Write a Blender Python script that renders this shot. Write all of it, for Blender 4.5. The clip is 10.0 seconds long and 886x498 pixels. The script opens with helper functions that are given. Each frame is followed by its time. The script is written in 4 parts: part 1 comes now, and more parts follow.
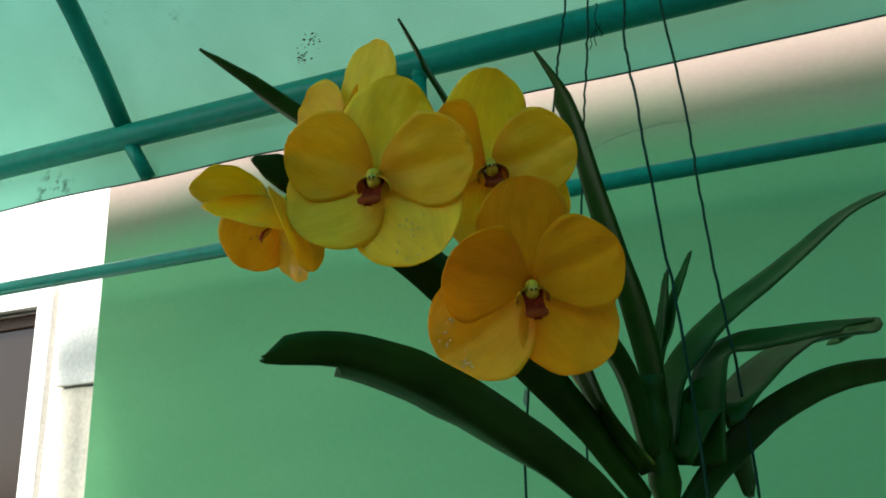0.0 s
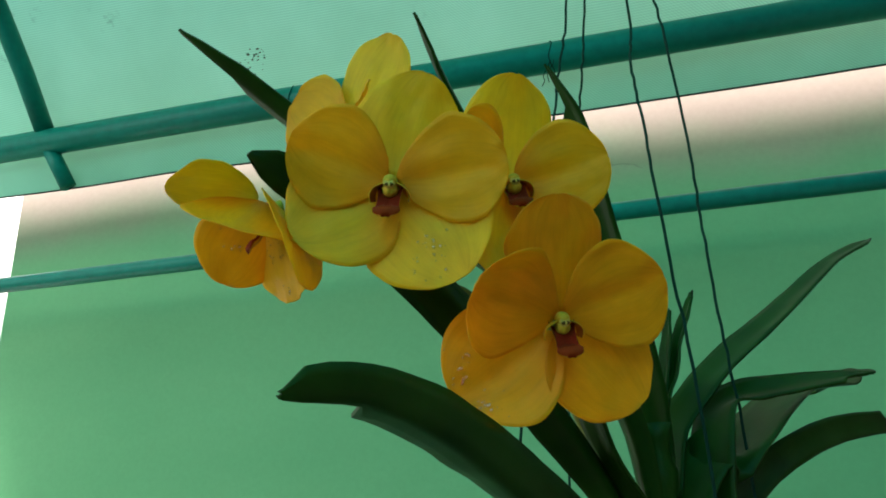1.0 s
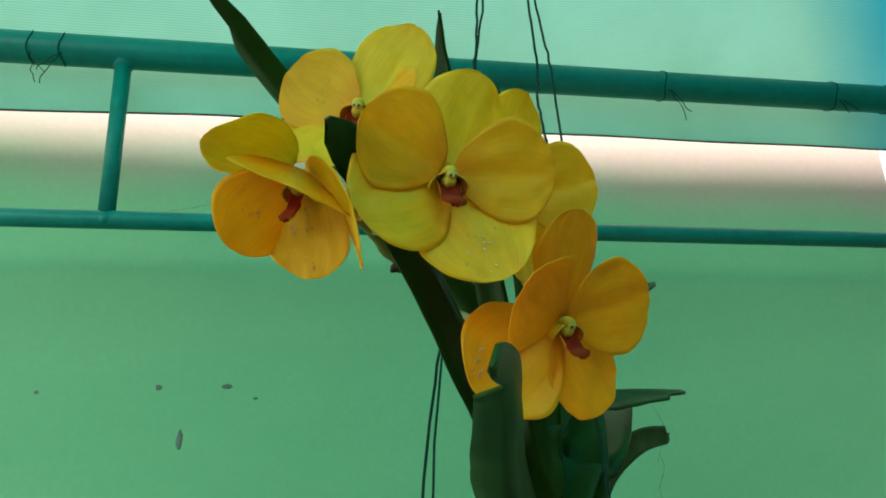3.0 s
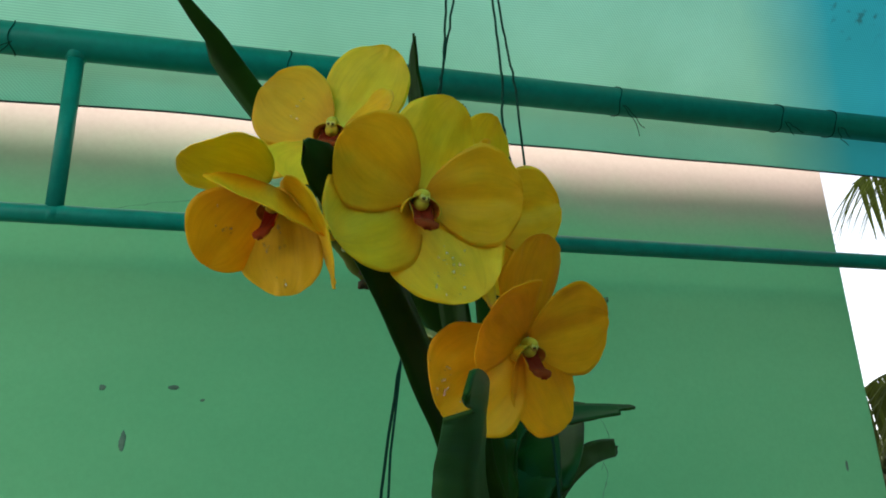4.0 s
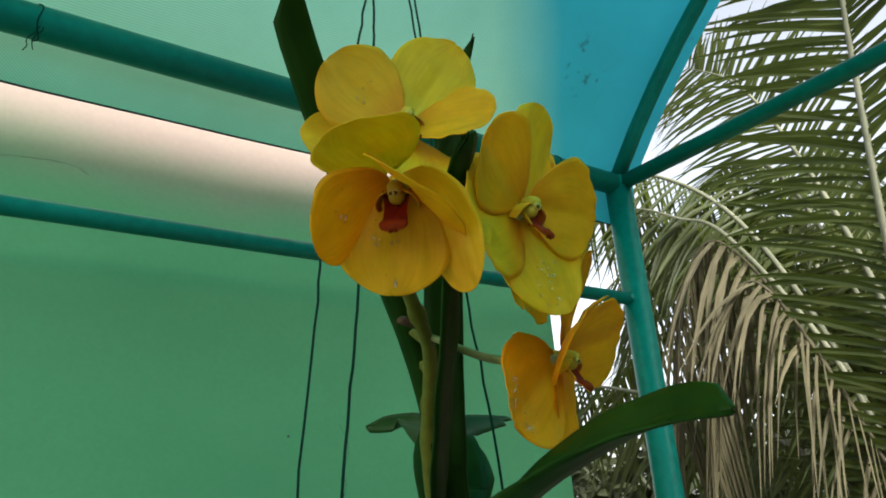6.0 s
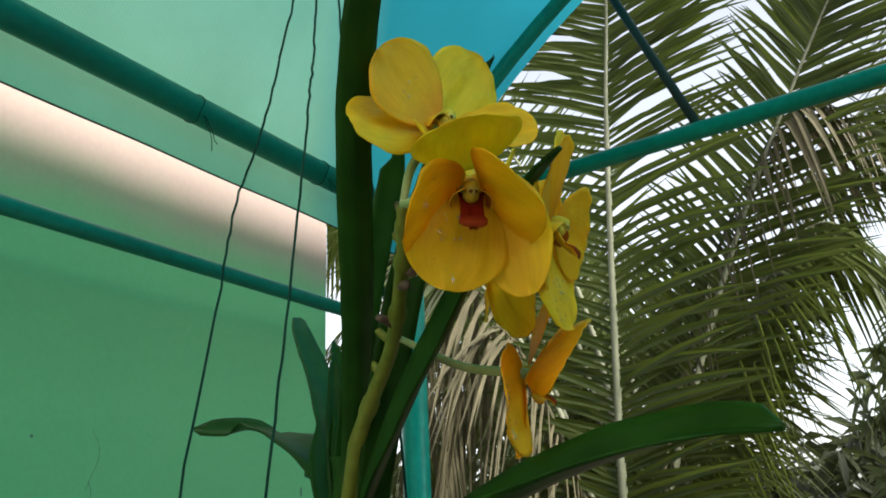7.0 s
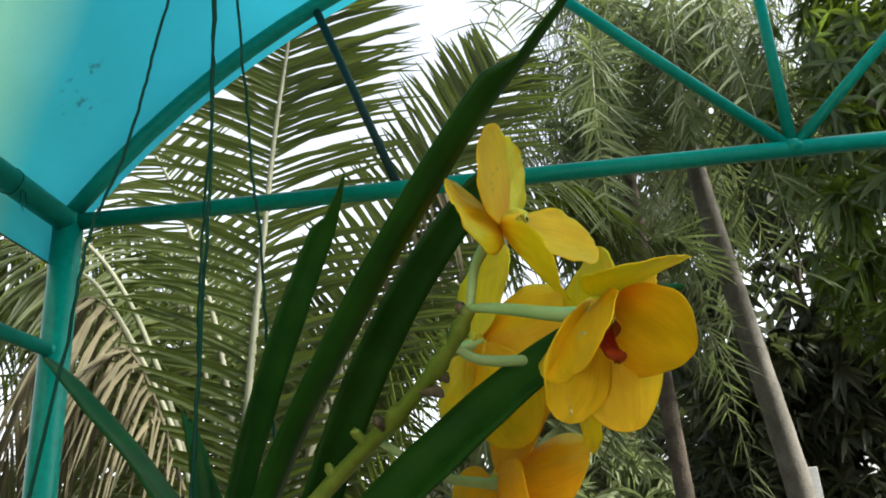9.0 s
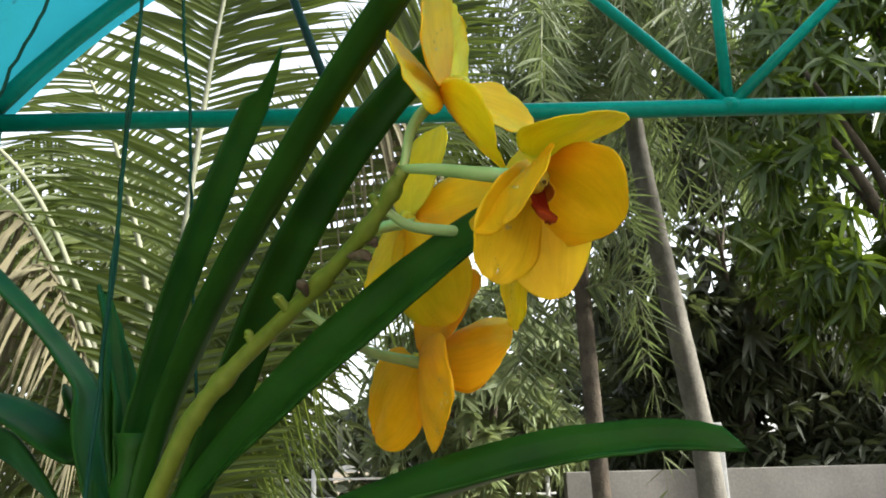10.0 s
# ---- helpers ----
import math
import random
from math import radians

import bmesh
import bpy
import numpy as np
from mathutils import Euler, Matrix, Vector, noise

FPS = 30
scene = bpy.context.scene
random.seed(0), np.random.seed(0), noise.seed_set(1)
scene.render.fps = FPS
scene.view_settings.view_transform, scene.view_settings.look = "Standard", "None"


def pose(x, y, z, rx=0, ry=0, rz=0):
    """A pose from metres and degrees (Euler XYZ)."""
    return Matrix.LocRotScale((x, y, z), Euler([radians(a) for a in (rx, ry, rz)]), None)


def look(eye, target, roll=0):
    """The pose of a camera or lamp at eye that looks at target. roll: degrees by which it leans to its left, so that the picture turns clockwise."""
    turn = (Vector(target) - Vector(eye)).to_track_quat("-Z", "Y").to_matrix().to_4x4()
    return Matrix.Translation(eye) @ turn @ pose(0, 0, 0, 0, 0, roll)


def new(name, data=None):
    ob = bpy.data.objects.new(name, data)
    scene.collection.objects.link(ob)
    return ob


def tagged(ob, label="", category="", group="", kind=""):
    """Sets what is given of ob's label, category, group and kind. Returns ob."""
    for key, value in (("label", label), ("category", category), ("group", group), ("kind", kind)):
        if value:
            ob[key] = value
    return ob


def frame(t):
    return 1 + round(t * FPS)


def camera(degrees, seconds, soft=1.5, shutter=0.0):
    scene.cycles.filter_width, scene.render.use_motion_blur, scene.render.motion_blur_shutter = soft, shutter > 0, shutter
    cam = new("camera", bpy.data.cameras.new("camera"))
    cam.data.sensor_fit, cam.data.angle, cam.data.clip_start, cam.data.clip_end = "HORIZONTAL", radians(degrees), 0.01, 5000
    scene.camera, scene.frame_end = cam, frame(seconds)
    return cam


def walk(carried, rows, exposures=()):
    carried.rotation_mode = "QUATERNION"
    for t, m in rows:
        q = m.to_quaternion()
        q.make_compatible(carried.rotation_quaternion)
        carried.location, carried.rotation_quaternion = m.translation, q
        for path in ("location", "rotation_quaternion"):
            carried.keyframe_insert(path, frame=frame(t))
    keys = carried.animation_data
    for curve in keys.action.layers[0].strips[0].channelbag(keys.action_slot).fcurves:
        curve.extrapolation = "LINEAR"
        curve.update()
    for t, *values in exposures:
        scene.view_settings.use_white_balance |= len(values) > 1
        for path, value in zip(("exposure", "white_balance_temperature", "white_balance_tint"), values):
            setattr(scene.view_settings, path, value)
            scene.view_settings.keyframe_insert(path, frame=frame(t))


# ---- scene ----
# ---------------------------------------------------------------- camera
cam = camera(59.24, 10.0, soft=1.8)
PATH = [
    (0, (0.1552, -0.3189, 1.4546), (-0.1783, 0.5763, 1.7504), -2.80),
    (0.5, (0.1138, -0.2907, 1.4560), (-0.1572, 0.6139, 1.7848), -2.21),
    (1, (0.0956, -0.2854, 1.4667), (-0.1353, 0.6289, 1.7996), -1.77),
    (1.5, (0.0154, -0.2767, 1.4635), (-0.0770, 0.6548, 1.8154), -3.54),
    (2, (-0.0517, -0.2841, 1.4674), (0.0894, 0.6456, 1.8076), -5.80),
    (3.5, (-0.0607, -0.3032, 1.4596), (0.1161, 0.6239, 1.7901), -1.46),
    (4, (-0.0708, -0.3067, 1.4673), (0.1635, 0.6066, 1.8006), -1.79),
    (4.5, (-0.1154, -0.3037, 1.4820), (0.2185, 0.5851, 1.7959), -2.30),
    (5, (-0.1522, -0.2721, 1.4866), (0.2911, 0.5701, 1.7934), -3.76),
    (6.3, (-0.2759, -0.1852, 1.4768), (0.3891, 0.4843, 1.8078), -4.70),
    (6.5, (-0.3060, -0.1575, 1.4758), (0.4118, 0.4526, 1.8111), -4.40),
    (7, (-0.3183, -0.1259, 1.4755), (0.4872, 0.3648, 1.8076), -2.67),
    (7.5, (-0.3103, -0.1026, 1.4667), (0.5493, 0.2621, 1.8247), 0.20),
    (8, (-0.3433, -0.0424, 1.4980), (0.5279, 0.2796, 1.8686), -0.90),
    (8.5, (-0.3746, 0.0085, 1.5099), (0.5456, 0.1789, 1.8623), -2.70),
    (9, (-0.3544, 0.0620, 1.5305), (0.5863, 0.0962, 1.8681), -3.90),
    (9.5, (-0.3435, 0.0776, 1.5328), (0.6072, 0.0453, 1.8412), -2.40),
    (10, (-0.3380, 0.0630, 1.4990), (0.6241, 0.0166, 1.7677), -1.40),
]

EXPOSURES = [(0, 1.68), (0.5, 1.88), (1, 1.92), (2, 2.25), (3.5, 2.22), (4.0, 1.89), (4.5, 1.90), (5, 1.72), (7, 1.93), (8.5, 2.05), (9.5, 2.42), (10, 2.58)]
walk(cam, [(t, look(eye, target, roll)) for t, eye, target, roll in PATH], EXPOSURES)

# ---------------------------------------------------------------- world and sun: bright hazy sky, soft high sun
world = bpy.data.worlds.new("world")
scene.world = world
world.use_nodes = True
wn = world.node_tree.nodes
sky = wn.new("ShaderNodeTexSky")
sky.sky_type = "NISHITA"
sky.sun_disc = False
sky.sun_elevation = radians(38)
sky.sun_rotation = radians(192)
sky.dust_density = 2.5
sky.ozone_density = 0.6
haze = wn.new("ShaderNodeHueSaturation")
haze.inputs["Saturation"].default_value, haze.inputs["Value"].default_value = 0.35, 1.25
world.node_tree.links.new(sky.outputs[0], haze.inputs["Color"])
world.node_tree.links.new(haze.outputs[0], wn["Background"].inputs[0])
wn["Background"].inputs[1].default_value = 0.085

sun_data = bpy.data.lights.new("sun", "SUN")
sun_data.energy = 3.0
sun_data.angle = radians(11)
sun_data.color = (1.0, 0.985, 0.93)
sun = new("sun", sun_data)
sun.matrix_world = look((-1.6, -7.45, 5.9), (0, 0, 0))

# ---------------------------------------------------------------- material helpers
def material(name):
    m = bpy.data.materials.new(name)
    m.use_nodes = True
    return m, m.node_tree.nodes, m.node_tree.links, m.node_tree.nodes["Principled BSDF"]


def ramp(nodes, stops):
    r = nodes.new("ShaderNodeValToRGB")
    while len(r.color_ramp.elements) < len(stops):
        r.color_ramp.elements.new(0.5)
    for e, (p, c) in zip(r.color_ramp.elements, stops):
        e.position, e.color = p, (*c, 1)
    return r


def noise_node(nodes, links, scale, detail=4.0, coord="Object", stretch=None, rough=0.55):
    tc = nodes.new("ShaderNodeTexCoord")
    n = nodes.new("ShaderNodeTexNoise")
    n.inputs["Scale"].default_value, n.inputs["Detail"].default_value = scale, detail
    n.inputs["Roughness"].default_value = rough
    if stretch:
        mp = nodes.new("ShaderNodeMapping")
        mp.inputs["Scale"].default_value = stretch
        links.new(tc.outputs[coord], mp.inputs[0])
        links.new(mp.outputs[0], n.inputs["Vector"])
    else:
        links.new(tc.outputs[coord], n.inputs["Vector"])
    return n


def mix_colour(nodes, links, fac, a, b, mode="MIX"):
    x = nodes.new("ShaderNodeMix")
    x.data_type, x.blend_type = "RGBA", mode
    for sock, v in ((x.inputs[0], fac), (x.inputs[6], a), (x.inputs[7], b)):
        if isinstance(v, (int, float)):
            sock.default_value = v
        elif isinstance(v, tuple):
            sock.default_value = (*v, 1)
        else:
            links.new(v, sock)
    return x.outputs[2]


def bump(nodes, links, bsdf, height, strength, distance):
    b = nodes.new("ShaderNodeBump")
    b.inputs["Strength"].default_value, b.inputs["Distance"].default_value = strength, distance
    links.new(height, b.inputs["Height"])
    links.new(b.outputs[0], bsdf.inputs["Normal"])


def rough_material(name, c1, c2, scale=6.0, fine=60.0, rough=0.8, bump_s=0.3, bump_d=0.003, metal=0.0, spec=0.3):
    """Two scales of colour change, fine relief."""
    m, n, l, p = material(name)
    a, b = noise_node(n, l, scale), noise_node(n, l, fine)
    r = ramp(n, [(0.3, c1), (0.7, c2)])
    l.new(a.outputs[0], r.inputs[0])
    g = ramp(n, [(0.3, (0.78, 0.78, 0.78)), (0.7, (1.0, 1.0, 1.0))])
    l.new(b.outputs[0], g.inputs[0])
    l.new(mix_colour(n, l, 1.0, r.outputs[0], g.outputs[0], "MULTIPLY"), p.inputs["Base Color"])
    p.inputs["Roughness"].default_value, p.inputs["Metallic"].default_value = rough, metal
    p.inputs["Specular IOR Level"].default_value = spec
    bump(n, l, p, b.outputs[0], bump_s, bump_d)
    return m


def thin_leaf_material(name, dark, light, translucent, share=0.35, rough=0.45, spec=0.4, scale=40.0, stretch=None, coord="Object"):
    """Leaf tissue: glossy skin over a layer that lets light through."""
    m, n, l, p = material(name)
    a = noise_node(n, l, scale, coord=coord, stretch=stretch)
    r = ramp(n, [(0.3, dark), (0.72, light)])
    l.new(a.outputs[0], r.inputs[0])
    info = n.new("ShaderNodeObjectInfo")
    geo = n.new("ShaderNodeNewGeometry")
    add = n.new("ShaderNodeMath")
    add.operation = "ADD"
    l.new(info.outputs["Random"], add.inputs[0])
    l.new(geo.outputs["Random Per Island"], add.inputs[1])
    v = ramp(n, [(0.0, (0.65, 0.68, 0.6)), (1.0, (1.15, 1.1, 1.0))])
    half = n.new("ShaderNodeMath")
    half.operation, half.inputs[1].default_value = "MULTIPLY", 0.5
    l.new(add.outputs[0], half.inputs[0])
    l.new(half.outputs[0], v.inputs[0])
    col = mix_colour(n, l, 1.0, r.outputs[0], v.outputs[0], "MULTIPLY")
    l.new(col, p.inputs["Base Color"])
    p.inputs["Roughness"].default_value, p.inputs["Specular IOR Level"].default_value = rough, spec
    t = n.new("ShaderNodeBsdfTranslucent")
    l.new(mix_colour(n, l, 1.0, v.outputs[0], translucent, "MULTIPLY"), t.inputs[0])
    mx = n.new("ShaderNodeMixShader")
    mx.inputs[0].default_value = share
    l.new(p.outputs[0], mx.inputs[1])
    l.new(t.outputs[0], mx.inputs[2])
    l.new(mx.outputs[0], n["Material Output"].inputs[0])
    bump(n, l, p, a.outputs[0], 0.15, 0.001)
    return m


def petal_material(name, base, rim, green):
    """Petal: veins run along the length (uv), translucent."""
    m, n, l, p = material(name)
    uv = n.new("ShaderNodeUVMap")
    sep = n.new("ShaderNodeSeparateXYZ")
    l.new(uv.outputs[0], sep.inputs[0])
    mp = n.new("ShaderNodeMapping")
    mp.inputs["Scale"].default_value = (9.0, 1.6, 1.0)
    l.new(uv.outputs[0], mp.inputs[0])
    vein = n.new("ShaderNodeTexNoise")
    vein.inputs["Scale"].default_value, vein.inputs["Detail"].default_value, vein.inputs["Distortion"].default_value = 1.6, 3.0, 0.6
    l.new(mp.outputs[0], vein.inputs["Vector"])
    fm = n.new("ShaderNodeMapping")
    fm.inputs["Scale"].default_value = (42.0, 2.2, 1.0)
    l.new(uv.outputs[0], fm.inputs[0])
    fine = n.new("ShaderNodeTexNoise")
    fine.inputs["Scale"].default_value, fine.inputs["Detail"].default_value, fine.inputs["Distortion"].default_value = 1.3, 2.0, 0.4
    l.new(fm.outputs[0], fine.inputs["Vector"])
    blotch = noise_node(n, l, 60.0, 5.0)
    along = ramp(n, [(0.0, green), (0.36, base), (0.75, base), (1.0, rim)])
    l.new(sep.outputs[1], along.inputs[0])
    vr = ramp(n, [(0.3, (0.95, 0.92, 0.86)), (0.7, (1.03, 1.02, 1.0))])
    l.new(vein.outputs[0], vr.inputs[0])
    br = ramp(n, [(0.3, (0.9, 0.86, 0.8)), (0.7, (1.04, 1.04, 1.04))])
    l.new(blotch.outputs[0], br.inputs[0])
    fr = ramp(n, [(0.35, (0.975, 0.96, 0.93)), (0.6, (1.01, 1.01, 1.01))])
    l.new(fine.outputs[0], fr.inputs[0])
    col = mix_colour(n, l, 1.0, mix_colour(n, l, 1.0, along.outputs[0], vr.outputs[0], "MULTIPLY"), br.outputs[0], "MULTIPLY")
    col = mix_colour(n, l, 1.0, col, fr.outputs[0], "MULTIPLY")
    l.new(col, p.inputs["Base Color"])
    p.inputs["Roughness"].default_value, p.inputs["Specular IOR Level"].default_value = 0.5, 0.3
    t = n.new("ShaderNodeBsdfTranslucent")
    l.new(col, t.inputs[0])
    mx = n.new("ShaderNodeMixShader")
    mx.inputs[0].default_value = 0.52
    l.new(p.outputs[0], mx.inputs[1])
    l.new(t.outputs[0], mx.inputs[2])
    l.new(mx.outputs[0], n["Material Output"].inputs[0])
    bump(n, l, p, mix_colour(n, l, 0.25, mix_colour(n, l, 0.4, vein.outputs[0], blotch.outputs[0]), fine.outputs[0]), 0.28, 0.0014)
    return m


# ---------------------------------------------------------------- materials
# daylight from the roof gap is painted in: green fading to pinkish cream upwards
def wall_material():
    m, n, l, p = material("mint wall with painted daylight band")
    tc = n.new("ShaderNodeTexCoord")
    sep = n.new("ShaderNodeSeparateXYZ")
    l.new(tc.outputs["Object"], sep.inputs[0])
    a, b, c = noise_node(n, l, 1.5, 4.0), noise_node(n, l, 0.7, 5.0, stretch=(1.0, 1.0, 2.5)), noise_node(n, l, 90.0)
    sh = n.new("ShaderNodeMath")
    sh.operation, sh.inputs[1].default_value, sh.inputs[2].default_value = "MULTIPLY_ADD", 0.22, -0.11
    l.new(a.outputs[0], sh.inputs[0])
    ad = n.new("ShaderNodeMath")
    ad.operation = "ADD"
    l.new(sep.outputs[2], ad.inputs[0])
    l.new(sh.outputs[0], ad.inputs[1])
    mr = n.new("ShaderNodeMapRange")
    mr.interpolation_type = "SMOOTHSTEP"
    mr.inputs["From Min"].default_value, mr.inputs["From Max"].default_value = DAYLIGHT_BAND
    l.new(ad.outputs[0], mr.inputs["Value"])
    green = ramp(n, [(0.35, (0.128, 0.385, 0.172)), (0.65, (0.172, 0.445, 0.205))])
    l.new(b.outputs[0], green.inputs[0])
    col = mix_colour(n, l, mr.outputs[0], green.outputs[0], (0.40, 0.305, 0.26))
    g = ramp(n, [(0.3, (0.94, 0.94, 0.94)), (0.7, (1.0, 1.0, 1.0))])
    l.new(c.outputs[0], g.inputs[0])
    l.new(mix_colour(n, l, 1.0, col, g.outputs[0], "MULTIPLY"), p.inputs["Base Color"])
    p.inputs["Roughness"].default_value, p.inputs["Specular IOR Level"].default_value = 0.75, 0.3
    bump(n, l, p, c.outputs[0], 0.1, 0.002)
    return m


# heights between which the painted daylight band fades in
DAYLIGHT_BAND = (2.14, 2.38)
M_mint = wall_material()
# kept dark so the added south wall throws little light back
M_light_block = rough_material("dark grey of the light block", (0.05, 0.052, 0.047), (0.075, 0.078, 0.07), 1.6, 60.0, 0.85, 0.2, 0.002)
M_white = rough_material("white house paint", (0.72, 0.70, 0.66), (0.82, 0.80, 0.77), 2.0, 70.0, 0.7, 0.15, 0.002)
M_cream = rough_material("cream trim paint", (0.62, 0.55, 0.45), (0.72, 0.65, 0.55), 3.0, 60.0, 0.7, 0.2, 0.002)
M_stain = rough_material("wall dirt", (0.09, 0.14, 0.095), (0.15, 0.21, 0.15), 30.0, 120.0, 0.95, 0.1, 0.001)
M_teal = rough_material("teal gloss paint", (0.001, 0.19, 0.140), (0.002, 0.25, 0.185), 3.0, 45.0, 0.40, 0.08, 0.001, spec=0.2)
M_dark_steel = rough_material("dark primer paint", (0.022, 0.034, 0.030), (0.036, 0.050, 0.045), 5.0, 60.0, 0.6, 0.1, 0.001, spec=0.12)
M_wire = rough_material("green coated wire", (0.008, 0.034, 0.022), (0.014, 0.05, 0.034), 20.0, 200.0, 0.7, 0.1, 0.0005, spec=0.04)
M_wood = rough_material("dark brown window wood", (0.045, 0.022, 0.014), (0.085, 0.045, 0.03), 8.0, 90.0, 0.45, 0.2, 0.001)
M_ground = rough_material("grey cement floor", (0.06, 0.058, 0.054), (0.095, 0.092, 0.086), 1.2, 50.0, 0.9, 0.4, 0.004)
M_soil = rough_material("garden soil and litter", (0.07, 0.055, 0.035), (0.16, 0.13, 0.08), 0.9, 14.0, 0.95, 0.8, 0.03)
M_trunk = rough_material("grey ringed palm bark", (0.085, 0.078, 0.064), (0.16, 0.147, 0.12), 6.0, 40.0, 0.9, 0.6, 0.01)
M_bark = rough_material("brown mango bark", (0.045, 0.036, 0.025), (0.11, 0.086, 0.062), 7.0, 40.0, 0.95, 0.8, 0.015)
M_garden_wall = rough_material("aged whitewash", (0.12, 0.112, 0.10), (0.20, 0.188, 0.17), 1.2, 30.0, 0.9, 0.3, 0.004)
M_basket = rough_material("dark plastic basket", (0.02, 0.03, 0.02), (0.035, 0.05, 0.03), 12.0, 80.0, 0.5, 0.1, 0.001)
M_grey_post = rough_material("weathered grey concrete", (0.30, 0.30, 0.29), (0.42, 0.42, 0.40), 4.0, 40.0, 0.9, 0.3, 0.004)

M_leaf = thin_leaf_material("strap leaf", (0.010, 0.038, 0.004), (0.021, 0.070, 0.008), (0.08, 0.30, 0.02), 0.09, 0.42, 0.10, 30.0)
M_spike = thin_leaf_material("flower spike skin", (0.13, 0.15, 0.012), (0.21, 0.22, 0.028), (0.16, 0.22, 0.03), 0.1, 0.5, 0.3, 120.0)
M_pedicel = thin_leaf_material("pale green flower stalk", (0.32, 0.42, 0.16), (0.46, 0.54, 0.26), (0.4, 0.5, 0.2), 0.2, 0.5, 0.3, 90.0)
M_dry = rough_material("withered brown stub", (0.055, 0.03, 0.018), (0.14, 0.085, 0.05), 200.0, 500.0, 0.85, 0.5, 0.001)
M_stub = rough_material("pale withered stub", (0.20, 0.13, 0.08), (0.34, 0.26, 0.17), 200.0, 500.0, 0.85, 0.5, 0.001)
M_petal = petal_material("golden petal", (0.97, 0.59, 0.012), (0.97, 0.56, 0.010), (0.90, 0.40, 0.006))
M_sepal = petal_material("yellow sepal", (0.97, 0.69, 0.022), (0.97, 0.65, 0.018), (0.90, 0.72, 0.06))
M_sepal_low = petal_material("yellow sepal, golden at its base", (0.97, 0.67, 0.020), (0.97, 0.64, 0.018), (0.90, 0.47, 0.010))
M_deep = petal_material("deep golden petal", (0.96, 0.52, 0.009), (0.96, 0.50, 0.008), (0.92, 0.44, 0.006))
def lip_material():
    """Red-brown throat and deep maroon tongue with a fine grain."""
    m, n, l, p = material("maroon lip")
    uv = n.new("ShaderNodeUVMap")
    sep = n.new("ShaderNodeSeparateXYZ")
    l.new(uv.outputs[0], sep.inputs[0])
    grain = noise_node(n, l, 500.0, 3.0)
    tot = n.new("ShaderNodeMath")
    tot.operation, tot.inputs[1].default_value = "MULTIPLY_ADD", 0.3
    l.new(grain.outputs[0], tot.inputs[0])
    l.new(sep.outputs[1], tot.inputs[2])
    r = ramp(n, [(0.15, (0.24, 0.035, 0.006)), (0.45, (0.18, 0.013, 0.004)), (0.75, (0.19, 0.015, 0.005)), (1.0, (0.23, 0.030, 0.006))])
    l.new(tot.outputs[0], r.inputs[0])
    l.new(r.outputs[0], p.inputs["Base Color"])
    p.inputs["Roughness"].default_value, p.inputs["Specular IOR Level"].default_value = 0.6, 0.04
    bump(n, l, p, grain.outputs[0], 0.3, 0.0004)
    return m


M_lip = lip_material()
M_throat = rough_material("maroon throat", (0.36, 0.075, 0.010), (0.50, 0.15, 0.014), 300.0, 700.0, 0.5, 0.2, 0.0005, spec=0.15)
M_lip_side = rough_material("golden lip lobe", (0.66, 0.32, 0.010), (0.80, 0.45, 0.016), 200.0, 600.0, 0.5, 0.2, 0.0005, spec=0.15)
M_column = rough_material("yellow-green column", (0.54, 0.37, 0.020), (0.64, 0.46, 0.04), 300.0, 700.0, 0.5, 0.1, 0.0005, spec=0.15)
M_cap = rough_material("cream anther cap", (0.54, 0.40, 0.05), (0.62, 0.49, 0.10), 300.0, 700.0, 0.45, 0.1, 0.0005, spec=0.3)
M_anther = rough_material("brown anther spot", (0.10, 0.055, 0.010), (0.16, 0.095, 0.016), 300.0, 700.0, 0.6, 0.1, 0.0005, spec=0.1)

M_palm = thin_leaf_material("coconut leaflet", (0.030, 0.044, 0.008), (0.062, 0.080, 0.016), (0.14, 0.19, 0.030), 0.38, 0.5, 0.25, 3.0)
M_palm_dry = thin_leaf_material("dry palm leaflet", (0.070, 0.062, 0.037), (0.14, 0.124, 0.077), (0.12, 0.108, 0.06), 0.25, 0.7, 0.2, 3.0)
M_rib = rough_material("olive palm rib", (0.10, 0.11, 0.05), (0.17, 0.18, 0.09), 4.0, 30.0, 0.6, 0.2, 0.003)
M_rachis = rough_material("pale palm rib", (0.13, 0.138, 0.08), (0.21, 0.212, 0.135), 4.0, 30.0, 0.55, 0.2, 0.003)
M_foxtail = thin_leaf_material("foxtail leaflet", (0.052, 0.071, 0.030), (0.125, 0.152, 0.068), (0.19, 0.25, 0.09), 0.3, 0.6, 0.25, 3.0)
M_mango = thin_leaf_material("mango leaf", (0.020, 0.042, 0.005), (0.054, 0.090, 0.011), (0.15, 0.23, 0.020), 0.38, 0.4, 0.45, 3.0)
M_woods = thin_leaf_material("far foliage", (0.020, 0.027, 0.013), (0.046, 0.056, 0.027), (0.08, 0.10, 0.035), 0.25, 0.6, 0.3, 0.8)

# sunlight on this foliage is put into its pale colour
M_bush = thin_leaf_material("pale sunlit foliage", (0.11, 0.14, 0.060), (0.22, 0.26, 0.13), (0.27, 0.33, 0.14), 0.3, 0.6, 0.3, 0.8)

# window glass: opaque, the dark room behind is put into its colour
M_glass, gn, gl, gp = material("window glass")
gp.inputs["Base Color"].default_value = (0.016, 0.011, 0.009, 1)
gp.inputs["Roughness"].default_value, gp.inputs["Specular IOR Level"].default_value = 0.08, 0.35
# water: slightly milky, white glints are put into its colour
M_water, gn, gl, gp = material("water drop")
gp.inputs["Base Color"].default_value = (1, 1, 1, 1)
